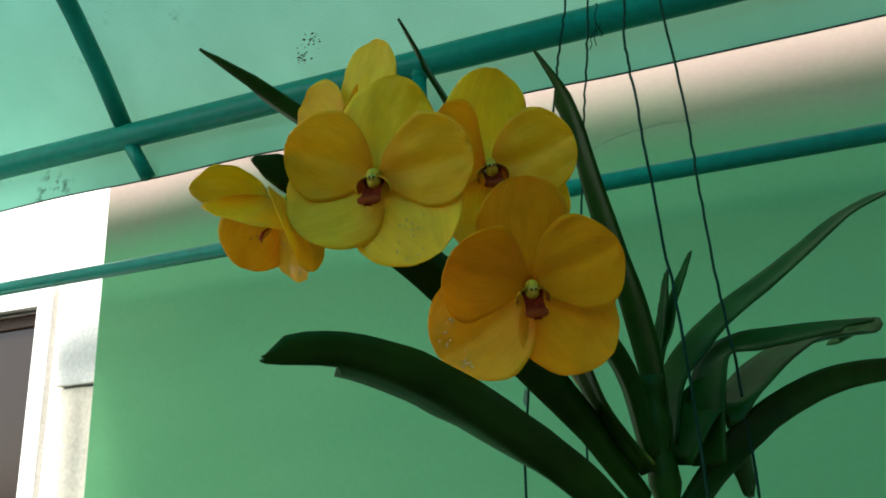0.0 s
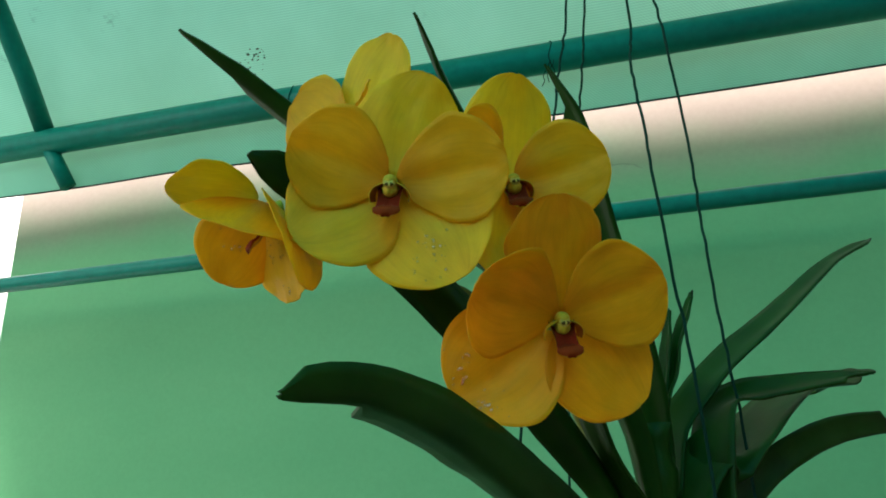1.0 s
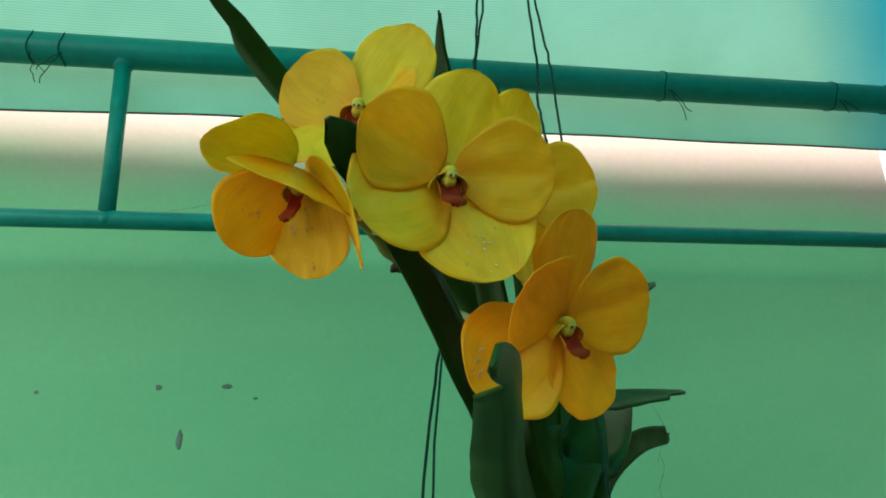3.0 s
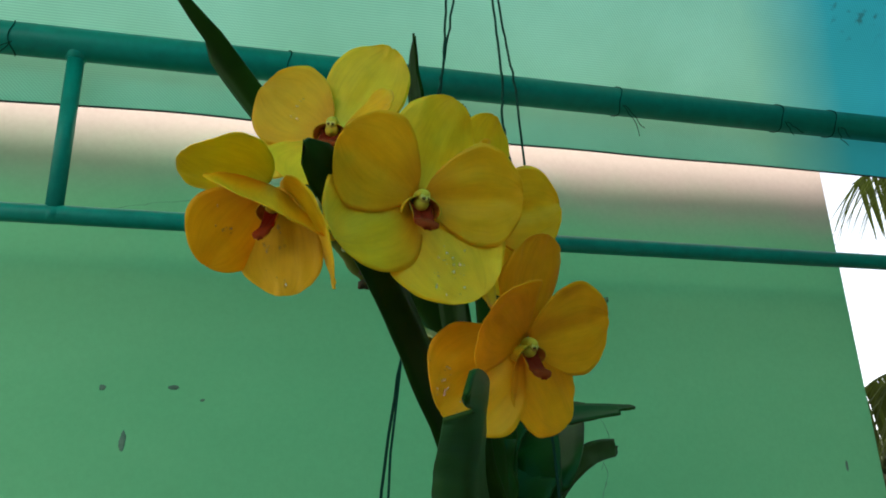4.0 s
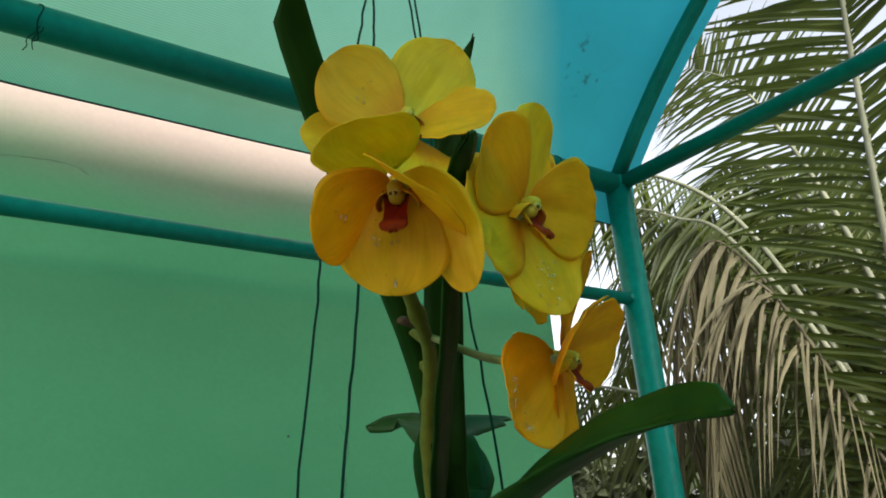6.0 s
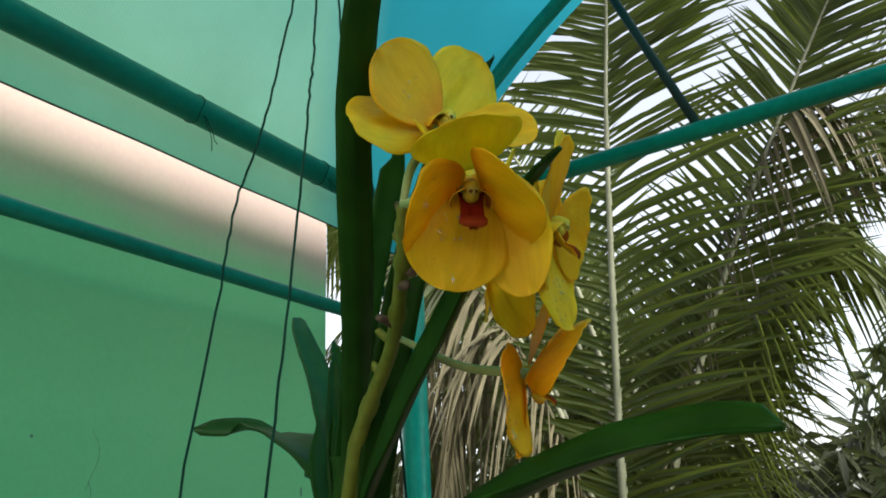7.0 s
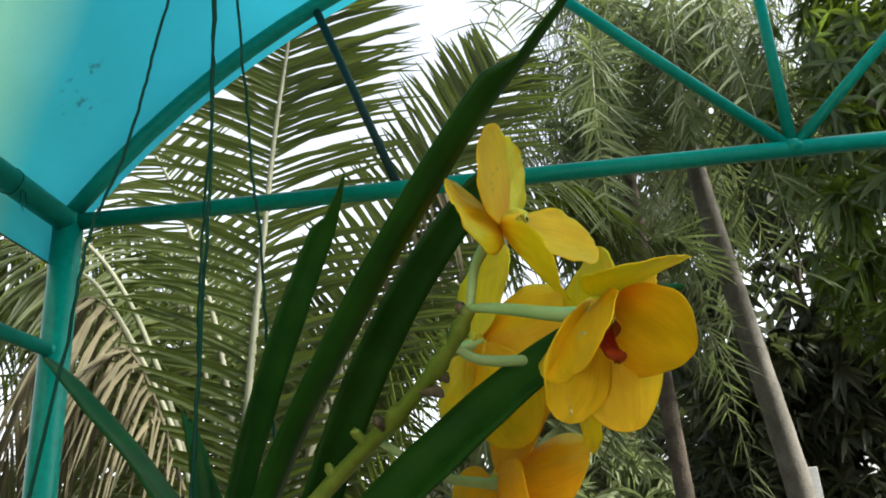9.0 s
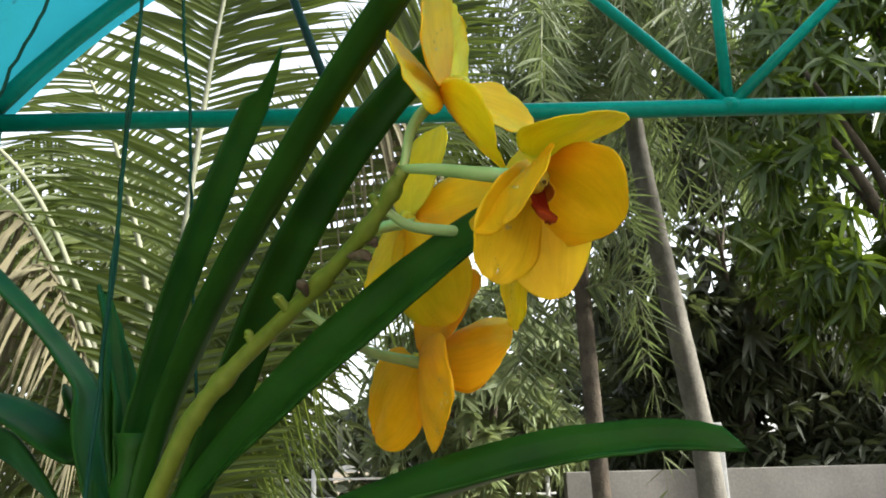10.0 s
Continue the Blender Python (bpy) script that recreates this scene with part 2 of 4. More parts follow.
gp.inputs["Roughness"].default_value, gp.inputs["Transmission Weight"].default_value, gp.inputs["IOR"].default_value = 0.06, 0.88, 1.45

# woven roof cloth, sea green changing to turquoise towards the end bay
def cloth_material():
    m, n, l, p = material("woven roof cloth")
    tc = n.new("ShaderNodeTexCoord")
    sep = n.new("ShaderNodeSeparateXYZ")
    l.new(tc.outputs["Object"], sep.inputs[0])
    big = noise_node(n, l, 0.9, 3.0)
    sh = n.new("ShaderNodeMath")
    sh.operation, sh.inputs[1].default_value, sh.inputs[2].default_value = "MULTIPLY_ADD", 0.24, -0.12
    l.new(big.outputs[0], sh.inputs[0])
    slant = n.new("ShaderNodeMath")
    slant.operation, slant.inputs[1].default_value = "MULTIPLY_ADD", -0.9
    l.new(sep.outputs[1], slant.inputs[0])
    l.new(sh.outputs[0], slant.inputs[2])
    ad = n.new("ShaderNodeMath")
    ad.operation = "ADD"
    l.new(sep.outputs[0], ad.inputs[0])
    l.new(slant.outputs[0], ad.inputs[1])
    mr = n.new("ShaderNodeMapRange")
    mr.inputs["From Min"].default_value, mr.inputs["From Max"].default_value = 0.08, 0.32
    l.new(ad.outputs[0], mr.inputs["Value"])
    dirt = noise_node(n, l, 2.4, 6.0)
    dr = ramp(n, [(0.35, (0.80, 0.84, 0.80)), (0.68, (1.0, 1.0, 1.0))])
    l.new(dirt.outputs[0], dr.inputs[0])
    weave = n.new("ShaderNodeTexWave")
    weave.wave_type, weave.bands_direction = "BANDS", "DIAGONAL"
    weave.inputs["Scale"].default_value, weave.inputs["Distortion"].default_value = 85.0, 0.8
    l.new(tc.outputs["UV"], weave.inputs["Vector"])
    thread = n.new("ShaderNodeTexWave")
    thread.wave_type, thread.bands_direction = "BANDS", "Y"
    thread.inputs["Scale"].default_value, thread.inputs["Distortion"].default_value, thread.inputs["Detail Scale"].default_value = 58.0, 0.5, 0.3
    l.new(tc.outputs["UV"], thread.inputs["Vector"])
    patch = noise_node(n, l, 1.7, 3.0)
    pr = ramp(n, [(0.42, (0.0, 0.0, 0.0)), (0.62, (1.0, 1.0, 1.0))])
    l.new(patch.outputs[0], pr.inputs[0])
    both = mix_colour(n, l, pr.outputs[0], weave.outputs[0], thread.outputs[0])
    wr = ramp(n, [(0.2, (0.78, 0.83, 0.83)), (0.8, (1.0, 1.0, 1.0))])
    l.new(both, wr.inputs[0])
    col = mix_colour(n, l, mr.outputs[0], CLOTH_GREEN, CLOTH_BLUE)
    speck, where = noise_node(n, l, 32.0, 6.0), noise_node(n, l, 2.2, 2.0)
    sr, hr = ramp(n, [(0.56, (0.0, 0.0, 0.0)), (0.66, (1.0, 1.0, 1.0))]), ramp(n, [(0.60, (0.0, 0.0, 0.0)), (0.70, (1.0, 1.0, 1.0))])
    l.new(speck.outputs[0], sr.inputs[0])
    l.new(where.outputs[0], hr.inputs[0])
    col = mix_colour(n, l, mix_colour(n, l, 1.0, sr.outputs[0], hr.outputs[0], "MULTIPLY"), col, (0.035, 0.10, 0.075))
    col = mix_colour(n, l, 1.0, mix_colour(n, l, 1.0, col, dr.outputs[0], "MULTIPLY"), wr.outputs[0], "MULTIPLY")
    l.new(col, p.inputs["Base Color"])
    p.inputs["Roughness"].default_value, p.inputs["Specular IOR Level"].default_value = 0.6, 0.2
    t = n.new("ShaderNodeBsdfTranslucent")
    l.new(col, t.inputs[0])
    mx = n.new("ShaderNodeMixShader")
    mx.inputs[0].default_value = 0.62
    l.new(p.outputs[0], mx.inputs[1])
    l.new(t.outputs[0], mx.inputs[2])
    l.new(mx.outputs[0], n["Material Output"].inputs[0])
    bump(n, l, p, weave.outputs[0], 0.15, 0.002)
    return m


CLOTH_GREEN = (0.29, 0.73, 0.57)
CLOTH_BLUE = (0.04, 0.46, 0.56)
M_cloth = cloth_material()

# ---------------------------------------------------------------- mesh helpers
def finish(name, bm, mat, parent=None, label="", smooth=True):
    me = bpy.data.meshes.new(name)
    bmesh.ops.recalc_face_normals(bm, faces=bm.faces)
    bm.to_mesh(me)
    bm.free()
    for mm in (mat if isinstance(mat, (list, tuple)) else [mat]):
        me.materials.append(mm)
    if smooth:
        me.polygons.foreach_set("use_smooth", [True] * len(me.polygons))
    ob = new(name, me)
    if parent:
        ob.parent = parent
    if label:
        ob["label"] = label
    return ob


def part(name, bm, mat, parent, label="", smooth=True):
    return finish(name, bm, mat, parent, label, smooth)


def raw_mesh(name, verts, faces, mat, parent=None, smooth=False):
    me = bpy.data.meshes.new(name)
    me.from_pydata(verts, [], faces)
    me.materials.append(mat)
    if smooth:
        me.polygons.foreach_set("use_smooth", [True] * len(me.polygons))
    ob = new(name, me)
    if parent:
        ob.parent = parent
    return ob


def empty(name, loc=(0, 0, 0)):
    e = new(name)
    e.empty_display_size = 0.05
    e.location = loc
    return e


def curve_points(ctrl, n):
    """Catmull-Rom through the control points, evenly by span."""
    c = [Vector(p) for p in ctrl]
    c = [c[0] * 2 - c[1], *c, c[-1] * 2 - c[-2]]
    out, spans = [], len(c) - 3
    for i in range(n + 1):
        s = min(i / n * spans, spans - 1e-6)
        k = int(s)
        t = s - k
        p0, p1, p2, p3 = c[k : k + 4]
        out.append(0.5 * ((2 * p1) + (p2 - p0) * t + (2 * p0 - 5 * p1 + 4 * p2 - p3) * t * t + (3 * p1 - p0 - 3 * p2 + p3) * t ** 3))
    return out


def sweep(bm, pts, radii, seg=12, caps=True):
    """Round section along points, with a radius (or one for each point)."""
    pts = [Vector(p) for p in pts]
    if isinstance(radii, (int, float)):
        radii = [radii] * len(pts)
    side, rings = None, []
    for i, p in enumerate(pts):
        t = (pts[min(i + 1, len(pts) - 1)] - pts[max(i - 1, 0)]).normalized()
        if side is None:
            side = t.orthogonal().normalized()
        side = (side - t * side.dot(t)).normalized()
        other = t.cross(side)
        rings.append([bm.verts.new(p + (side * math.cos(a) + other * math.sin(a)) * radii[i]) for a in [2 * math.pi * k / seg for k in range(seg)]])
    for a, b in zip(rings, rings[1:]):
        for k in range(seg):
            bm.faces.new((a[k], a[(k + 1) % seg], b[(k + 1) % seg], b[k]))
    if caps:
        bm.faces.new(rings[0][::-1])
        bm.faces.new(rings[-1])
    return bm


def tube(a, b, r, seg=20):
    return sweep(bmesh.new(), [a, b], r, seg)


def box(x0, x1, y0, y1, z0, z1, bevel=0.004):
    bm = bmesh.new()
    bmesh.ops.create_cube(bm, size=1.0, matrix=Matrix.LocRotScale(((x0 + x1) / 2, (y0 + y1) / 2, (z0 + z1) / 2), None, (x1 - x0, y1 - y0, z1 - z0)))
    if bevel:
        bmesh.ops.bevel(bm, geom=bm.edges[:], offset=bevel, segments=2, affect="EDGES", profile=0.6)
    return bm


def blob(bm, centre, radii, sub=2):
    r = bmesh.ops.create_icosphere(bm, subdivisions=sub, radius=1.0)
    for v in r["verts"]:
        v.co = Vector(centre) + Vector((v.co.x * radii[0], v.co.y * radii[1], v.co.z * radii[2]))
    return r["verts"]


# ---------------------------------------------------------------- ground and walls
g = bmesh.new()
bmesh.ops.create_grid(g, x_segments=60, y_segments=60, size=400)
for v in g.verts:
    v.co.z = -0.02
ground = tagged(finish("ground", g, M_soil), "brown garden soil with leaf litter", "ground", kind="structure")
tagged(finish("pavement", box(-6.0, 2.2, -3.7, 1.438, -0.015, 0.02, 0.005), M_ground, smooth=False), "grey cement floor under the carport", "pavement", kind="structure")

WALL_Y, WALL_X0, WALL_X1 = 1.438, -1.603, 1.523
wall = tagged(finish("wall_north", box(WALL_X0, WALL_X1, WALL_Y, WALL_Y + 0.16, -0.02, 2.95, 0.006), M_mint, smooth=False), "mint green wall, daylight near the top painted pinkish cream", "wall", kind="structure")
for sx, sz, w, h in [(-0.314, 1.647, 0.007, 0.022), (-0.223, 1.758, 0.012, 0.005), (-0.364, 1.758, 0.007, 0.006), (-0.162, 1.732, 0.005, 0.003),
                     (-0.605, 1.75, 0.005, 0.004), (1.418, 1.578, 0.004, 0.013), (0.61, 1.68, 0.004, 0.003)]:
    b = bmesh.new()
    for v in blob(b, (sx, WALL_Y, sz), (w, 0.0012, h), 2):
        q = 1 + 0.35 * noise.noise(Vector((v.co.x * 260, 3, v.co.z * 180)))
        v.co.x, v.co.z = sx + (v.co.x - sx) * q, sz + (v.co.z - sz) * q
    part("stain", b, M_stain, wall)
for line, width in [([(-0.391, 2.157), (-0.293, 2.178), (-0.19, 2.196), (-0.066, 2.238), (0.0, 2.251), (0.10, 2.255), (0.15, 2.237)], 0.0007),
                    ([(0.745, 1.705), (0.769, 1.652), (0.743, 1.576)], 0.0008), ([(0.749, 1.594), (0.758, 1.562), (0.739, 1.521), (0.745, 1.484)], 0.0012)]:
    pts = curve_points([(x, WALL_Y - 0.0002, z) for x, z in line], 40)
    pts = [p + Vector((0.004 * noise.noise(p * 40), 0, 0.004 * noise.noise(p * 55))) for p in pts]
    part("crack", sweep(bmesh.new(), pts, [width * (0.35 + 0.9 * abs(noise.noise(p * 90))) for p in pts], 5), M_stain, wall)

# unseen wall, added to close the south side and hold back its light
tagged(finish("light_block_south", box(-2.6, 3.0, -3.9, -3.7, -0.02, 2.15, 0.006), M_light_block, smooth=False), "added grey wall out of view, blocks light behind the carport", "wall", kind="structure")

# ---------------------------------------------------------------- white house beyond the wall's end
HY = 1.85
house = tagged(empty("house", (-3.2, HY, 0)), "white painted house front with a brown wooden window", "house")
def house_part(name, bm, mat, parent=None, label=""):
    ob = finish(name, bm, mat, None, label, smooth=False)
    ob.parent = parent or house
    ob.matrix_parent_inverse = (parent or house).matrix_basis.inverted() if not parent else Matrix()
    return ob
WX0, WX1, WZ0, WZ1 = -3.45, -2.285, 0.95, 2.19
for x0, x1, z0, z1 in [(-6.0, WX0, -0.02, 3.4), (WX1, -1.64, -0.02, 3.4), (WX0, WX1, -0.02, WZ0), (WX0, WX1, WZ1, 3.4)]:
    house_part("wall", box(x0, x1, HY, HY + 0.2, z0, z1, 0.0), M_white)
house_part("pilaster", box(-2.165, -2.095, HY - 0.05, HY - 0.003, -0.02, 2.26, 0.006), M_cream)
house_part("pilaster", box(-2.09, -1.90, HY - 0.07, HY - 0.003, -0.02, 1.86, 0.006), M_cream)
house_part("pilaster", box(-2.10, -1.89, HY - 0.09, HY - 0.003, 1.865, 2.6, 0.008), M_white)
for x0, x1, z0, z1 in [(WX0 - 0.075, WX0, WZ0 - 0.07, WZ1 + 0.075), (WX1, WX1 + 0.075, WZ0 - 0.07, WZ1 + 0.075), (WX0, WX1, WZ1, WZ1 + 0.075), (WX0, WX1, WZ0 - 0.07, WZ0)]:
    house_part("window_surround", box(x0, x1, HY - 0.035, HY + 0.03, z0, z1, 0.005), M_white)
window = house_part("window", box(WX0, WX1, HY + 0.09, HY + 0.12, WZ0, WZ1, 0.0), M_wood, label="dark brown wooden window with dark panes")
for x0, x1, z0, z1 in [(WX0, WX0 + 0.05, WZ0, WZ1), (WX1 - 0.05, WX1, WZ0, WZ1), (WX0 + 0.05, WX1 - 0.05, WZ1 - 0.05, WZ1), (WX0 + 0.05, WX1 - 0.05, WZ0, WZ0 + 0.05), (-2.82, -2.76, WZ0 + 0.05, WZ1 - 0.05)]:
    f = finish("frame", box(x0, x1, HY + 0.05, HY + 0.088, z0, z1, 0.004), M_wood, smooth=False)
    f.parent = window
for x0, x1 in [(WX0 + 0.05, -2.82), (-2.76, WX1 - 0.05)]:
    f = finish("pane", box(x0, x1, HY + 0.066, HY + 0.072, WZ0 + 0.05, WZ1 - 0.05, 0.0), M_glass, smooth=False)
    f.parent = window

# ---------------------------------------------------------------- carport frame
PX, EY, EZ = 1.631, 1.186, 2.412          # end post, eave line
VY, VC, VR = -0.856, 0.870, 2.571         # middle of the vault, centre height and radius
SY = 2 * VY - EY                         # far eave


def vault(y, r=VR):
    return VC + math.sqrt(max(r * r - (y - VY) ** 2, 0))


frame_top = tagged(empty("carport_frame", (PX, EY, 0)), "teal painted tubular steel carport frame", "carport frame")
BACK = Matrix.Translation((-PX, -EY, 0))
def steel(name, bm, mat=None, label=""):
    ob = finish(name, bm, mat or M_teal, None, label)
    ob.parent = frame_top
    ob.matrix_parent_inverse = BACK
    return ob
for y in (EY, SY):
    steel("eave_tube", tube((-2.2, y, EZ), (PX + 0.02, y, EZ), 0.0335, 24))
    steel("post", tube((PX, y, 0.0), (PX, y, EZ + 0.01), 0.040, 28))
    steel("post", tube((-2.15, y, 0.0), (-2.15, y, EZ - 0.02), 0.040, 28))
    for px in (PX, -2.15):
        steel("base_plate", box(px - 0.09, px + 0.09, y - 0.09, y + 0.09, 0.02, 0.03, 0.002))
steel("rail", tube((-2.15, EY, 2.039), (PX - 0.03, EY, 2.039), 0.0185, 18))
for x in (-0.443, -1.95):
    steel("upright", tube((x, EY, 2.039), (x, EY, EZ - 0.02), 0.0165, 18))
for x in (PX, -1.312, -2.15):
    steps = 40
    arc = [Vector((x, y, vault(y))) for y in [EY + (SY - EY) * i / steps for i in range(steps + 1)]]
    steel("arch", sweep(bmesh.new(), arc, 0.024, 16))
steel("arch_end", tube((-1.250, EY + 0.030, EZ - 0.118), (-1.305, EY + 0.002, EZ - 0.005), 0.020, 14))
TZ = -0.020                              # slight rise of the tie beam towards the far eave
for x in (PX, -2.15):
    def tie(y):
        return (x, y, EZ + TZ * (y - EY))
    steel("tie_beam", tube(tie(EY), tie(SY), 0.024, 20))
    mid = tie(VY + 0.01)
    for y in (-0.20, 2 * VY + 0.20):
        steel("strut", tube(mid, (x, VY + math.copysign(0.86, y - VY), vault(VY + 0.86)), 0.0165, 16))
    steel("strut", tube(mid, (x, VY - 0.005, vault(VY)), 0.0165, 16))
    for s, y1 in ((1, 0.244), (-1, 2 * VY - 0.244)):
        steel("brace", tube(tie(y1), (x, y1 + s * 0.235, vault(y1 + s * 0.235)), 0.013, 14), M_dark_steel, "dark primer-coated brace")
# weld beads at the main joints
for c, r in [((PX, EY, EZ), 0.043), ((PX, VY + 0.01, EZ + 0.045), 0.031), ((-0.443, EY, EZ - 0.026), 0.022), ((-0.443, EY, 2.039), 0.021), ((PX - 0.036, EY, 2.039), 0.022)]:
    b = bmesh.new()
    for v in blob(b, c, (r, r, r * 0.8), 3):
        v.co += Vector((0.002, 0.002, 0.002)) * noise.noise(v.co * 60)
    steel("weld", b)
# purlin above the plant
steel("purlin", tube((-2.15, 0.249, vault(0.249) - 0.04), (PX, 0.249, vault(0.249) - 0.04), 0.016, 14))

# ---------------------------------------------------------------- roof cloth over the vault, hanging below the eave
def roof_cloth():
    me = bpy.data.meshes.new("roof_cloth")
    xs = [-2.25 + (PX + 0.125 + 2.25) * i / 130 for i in range(131)]
    prof = []                                     # (y, z, stiffness) from the hem over the vault to the other hem
    drop = [0.115, 0.09, 0.06, 0.03]
    prof += [(EY + 0.042, EZ - d, 0.3) for d in drop]
    n = 72
    for i in range(n + 1):
        a = i / n
        y = (EY + 0.034) + (SY - EY - 0.068) * a
        prof.append((y, vault(y, VR + 0.036), 1.0))
    prof += [(SY - 0.042, EZ - d, 0.3) for d in drop[::-1]]
    verts, faces, uvs = [], [], []
    for j, (y, z, s) in enumerate(prof):
        for i, x in enumerate(xs):
            sag = 0.0
            for x0, x1 in ((-2.15, -1.312), (-1.312, PX)):
                if x0 <= x <= x1:
                    sag = math.sin(math.pi * (x - x0) / (x1 - x0))
            w = noise.noise(Vector((x * 1.3, y * 2.1, 1.7))) * 0.018 + noise.noise(Vector((x * 4.0, y * 6.0, 5.0))) * 0.005
            dz = s * (-0.022 * sag + w * sag)
            dy = 0.0
            if s < 1:
                hang = max(0.0, EZ - z)
                dy = noise.noise(Vector((x * 3.0, 9.0, 0))) * 0.06 * hang
                dz = noise.noise(Vector((x * 2.2, 4.0, 2.0))) * 0.10 * hang
            verts.append((x, y + dy, z + dz))
    nx = len(xs)
    for j in range(len(prof) - 1):
        for i in range(nx - 1):
            faces.append((j * nx + i, j * nx + i + 1, (j + 1) * nx + i + 1, (j + 1) * nx + i))
    me.from_pydata(verts, [], faces)
    uv = me.uv_layers.new(name="UVMap")
    idx = np.empty(len(me.loops), dtype=np.int32)
    me.loops.foreach_get("vertex_index", idx)
    length = [0.0]
    for (y0, z0, _), (y1, z1, _) in zip(prof, prof[1:]):
        length.append(length[-1] + math.hypot(y1 - y0, z1 - z0))
    co = np.array([(xs[k % nx], length[k // nx]) for k in range(len(verts))])
    uv.data.foreach_set("uv", co[idx].ravel())
    me.polygons.foreach_set("use_smooth", [True] * len(me.polygons))
    me.materials.append(M_cloth)
    return new("roof_cloth", me)


cloth = tagged(roof_cloth(), "translucent sea-green woven roof cloth over the arches", "roof cloth")
# rolled hem along the hanging edge
hem = [(x, EY + 0.042 + noise.noise(Vector((x * 3.0, 9.0, 0))) * 0.06 * 0.115, EZ - 0.117 + noise.noise(Vector((x * 2.2, 4.0, 2.0))) * 0.10 * 0.115) for x in [-2.25 + 4.0 * i / 160 for i in range(161)]]
part("hem", sweep(bmesh.new(), hem, 0.0022, 6), M_dark_steel, cloth, "dark frayed hem")

# mildew specks on the cloth's underside
rnd = random.Random(8)
b = bmesh.new()
for k in range(46):
    a, u = (rnd.gauss(-0.748, 0.010), rnd.gauss(1.165, 0.010)) if k % 2 else (rnd.gauss(-0.705, 0.014), rnd.gauss(1.140, 0.010))
    q = rnd.uniform(0.001, 0.0042)
    blob(b, (a, u, vault(u, VR + 0.036) - 0.018), (q, q * 0.5, q * 0.8), 1)
part("mildew", b, M_stain, cloth, "dark mildew specks")["kind"] = "stuff"

# ---------------------------------------------------------------- loose strands tied to the eave tube
def strand(x, z0, length, lean, seed):
    rnd = random.Random(seed)
    b = bmesh.new()
    for k in range(2):
        p = Vector((x + 0.006 * k, EY - 0.0335, z0))
        pts = [p.copy()]
        for i in range(6):
            p = p + Vector((lean * length / 6 + rnd.uniform(-0.006, 0.006), rnd.uniform(-0.003, 0.003), -length / 6 * rnd.uniform(0.6, 1.3) * (1 - 0.25 * k)))
            pts.append(p.copy())
        sweep(b, curve_points(pts, 16), 0.0010, 5)
    loop = [Vector((x + 0.004 * math.sin(a * 3), EY + 0.0347 * math.cos(a), EZ + 0.0347 * math.sin(a))) for a in [2 * math.pi * i / 28 for i in range(29)]]
    sweep(b, loop, 0.0011, 5)
    return tagged(finish("tie_strand", b, M_wire), "thin teal cord end tied round the eave tube", "cord", group="cord ends on the eave tube")
for i, (x, ln, le) in enumerate([(0.75, 0.075, 0.5), (1.345, 0.05, 0.5), (-0.56, 0.075, -0.5), (-0.02, 0.06, -0.2), (1.19, 0.04, 0.5), (-0.62, 0.07, 0.3)]):
    strand(x, EZ - 0.028, ln, le, i)

# ---------------------------------------------------------------- orchid plant
orchid = tagged(empty("orchid_plant", (0.10, 0.215, 1.20)), "hanging orchid with strap leaves and five yellow flowers", "orchid")
OB = Matrix.Translation((-0.10, -0.215, -1.20))


def plant(name, bm, mat, label="", parent=None, thick=0.0):
    ob = finish(name, bm, mat, None, label)
    ob.parent = parent or orchid
    if not parent:
        ob.matrix_parent_inverse = OB
    if thick:
        s = ob.modifiers.new("thickness", "SOLIDIFY")
        s.thickness, s.offset = thick, 0
    return ob


def strap_leaf(ctrl, width, up=(0, 0, 1), fold=0.35, cut=None, twist=0.0, seed=1, taper=0.75, label="", tip_len=0.012, neck=0.72, round_tip=0.0, end_turn=0.0, tine=False):
    """Channelled strap leaf from base to tip; cut = (side, length from the tip) where half the blade is torn away."""
    rnd = random.Random(seed)
    n = 34
    pts = curve_points(ctrl, n)
    length = [0.0]
    for a, b in zip(pts, pts[1:]):
        length.append(length[-1] + (b - a).length)
    total = length[-1]
    cols = [-1.0, -0.66, -0.33, 0.0, 0.33, 0.66, 1.0]
    jag = [rnd.uniform(-1, 1) for _ in cols]
    bm = bmesh.new()
    rows = []
    for i, p in enumerate(pts):
        t = (pts[min(i + 1, n)] - pts[max(i - 1, 0)]).normalized()
        u = length[i] / total
        nv = Vector(up)
        nv = (nv - t * nv.dot(t)).normalized()
        nv = Matrix.Rotation(twist * u + end_turn * u ** 5, 3, t) @ nv
        side = t.cross(nv)
        w = width * 0.5 * (neck + (1 - neck) * min(1, u / (0.9 - 0.9 * neck))) * (1 - (1 - taper) * max(0, (u - 0.45) / 0.55) ** 1.6)
        if round_tip and u > 1 - round_tip:
            w *= math.sqrt(max(0.04, 1 - ((u - 1 + round_tip) / round_tip) ** 2))
        f = fold * (1.0 - 0.45 * u)
        row = []
        for c, j in zip(cols, jag):
            cc = c
            if cut and (c * cut[0] > 0) and total - length[i] < cut[1]:
                cc = c * (0.12 + 0.1 * rnd.random())
            elif cut and tine and total - length[i] < cut[1]:
                cc = c * (0.10 + 0.90 * ((total - length[i]) / cut[1]) ** 0.8)
            q = p + side * cc * w + nv * (abs(cc) ** 1.15) * w * f
            q += nv * 0.0009 * noise.noise(Vector((u * 9, c * 2, seed))) + side * 0.0006 * noise.noise(Vector((u * 14, c, seed + 7)))
            if i == n:
                q += t * tip_len * j * 0.5
            row.append(bm.verts.new(q))
        rows.append(row)
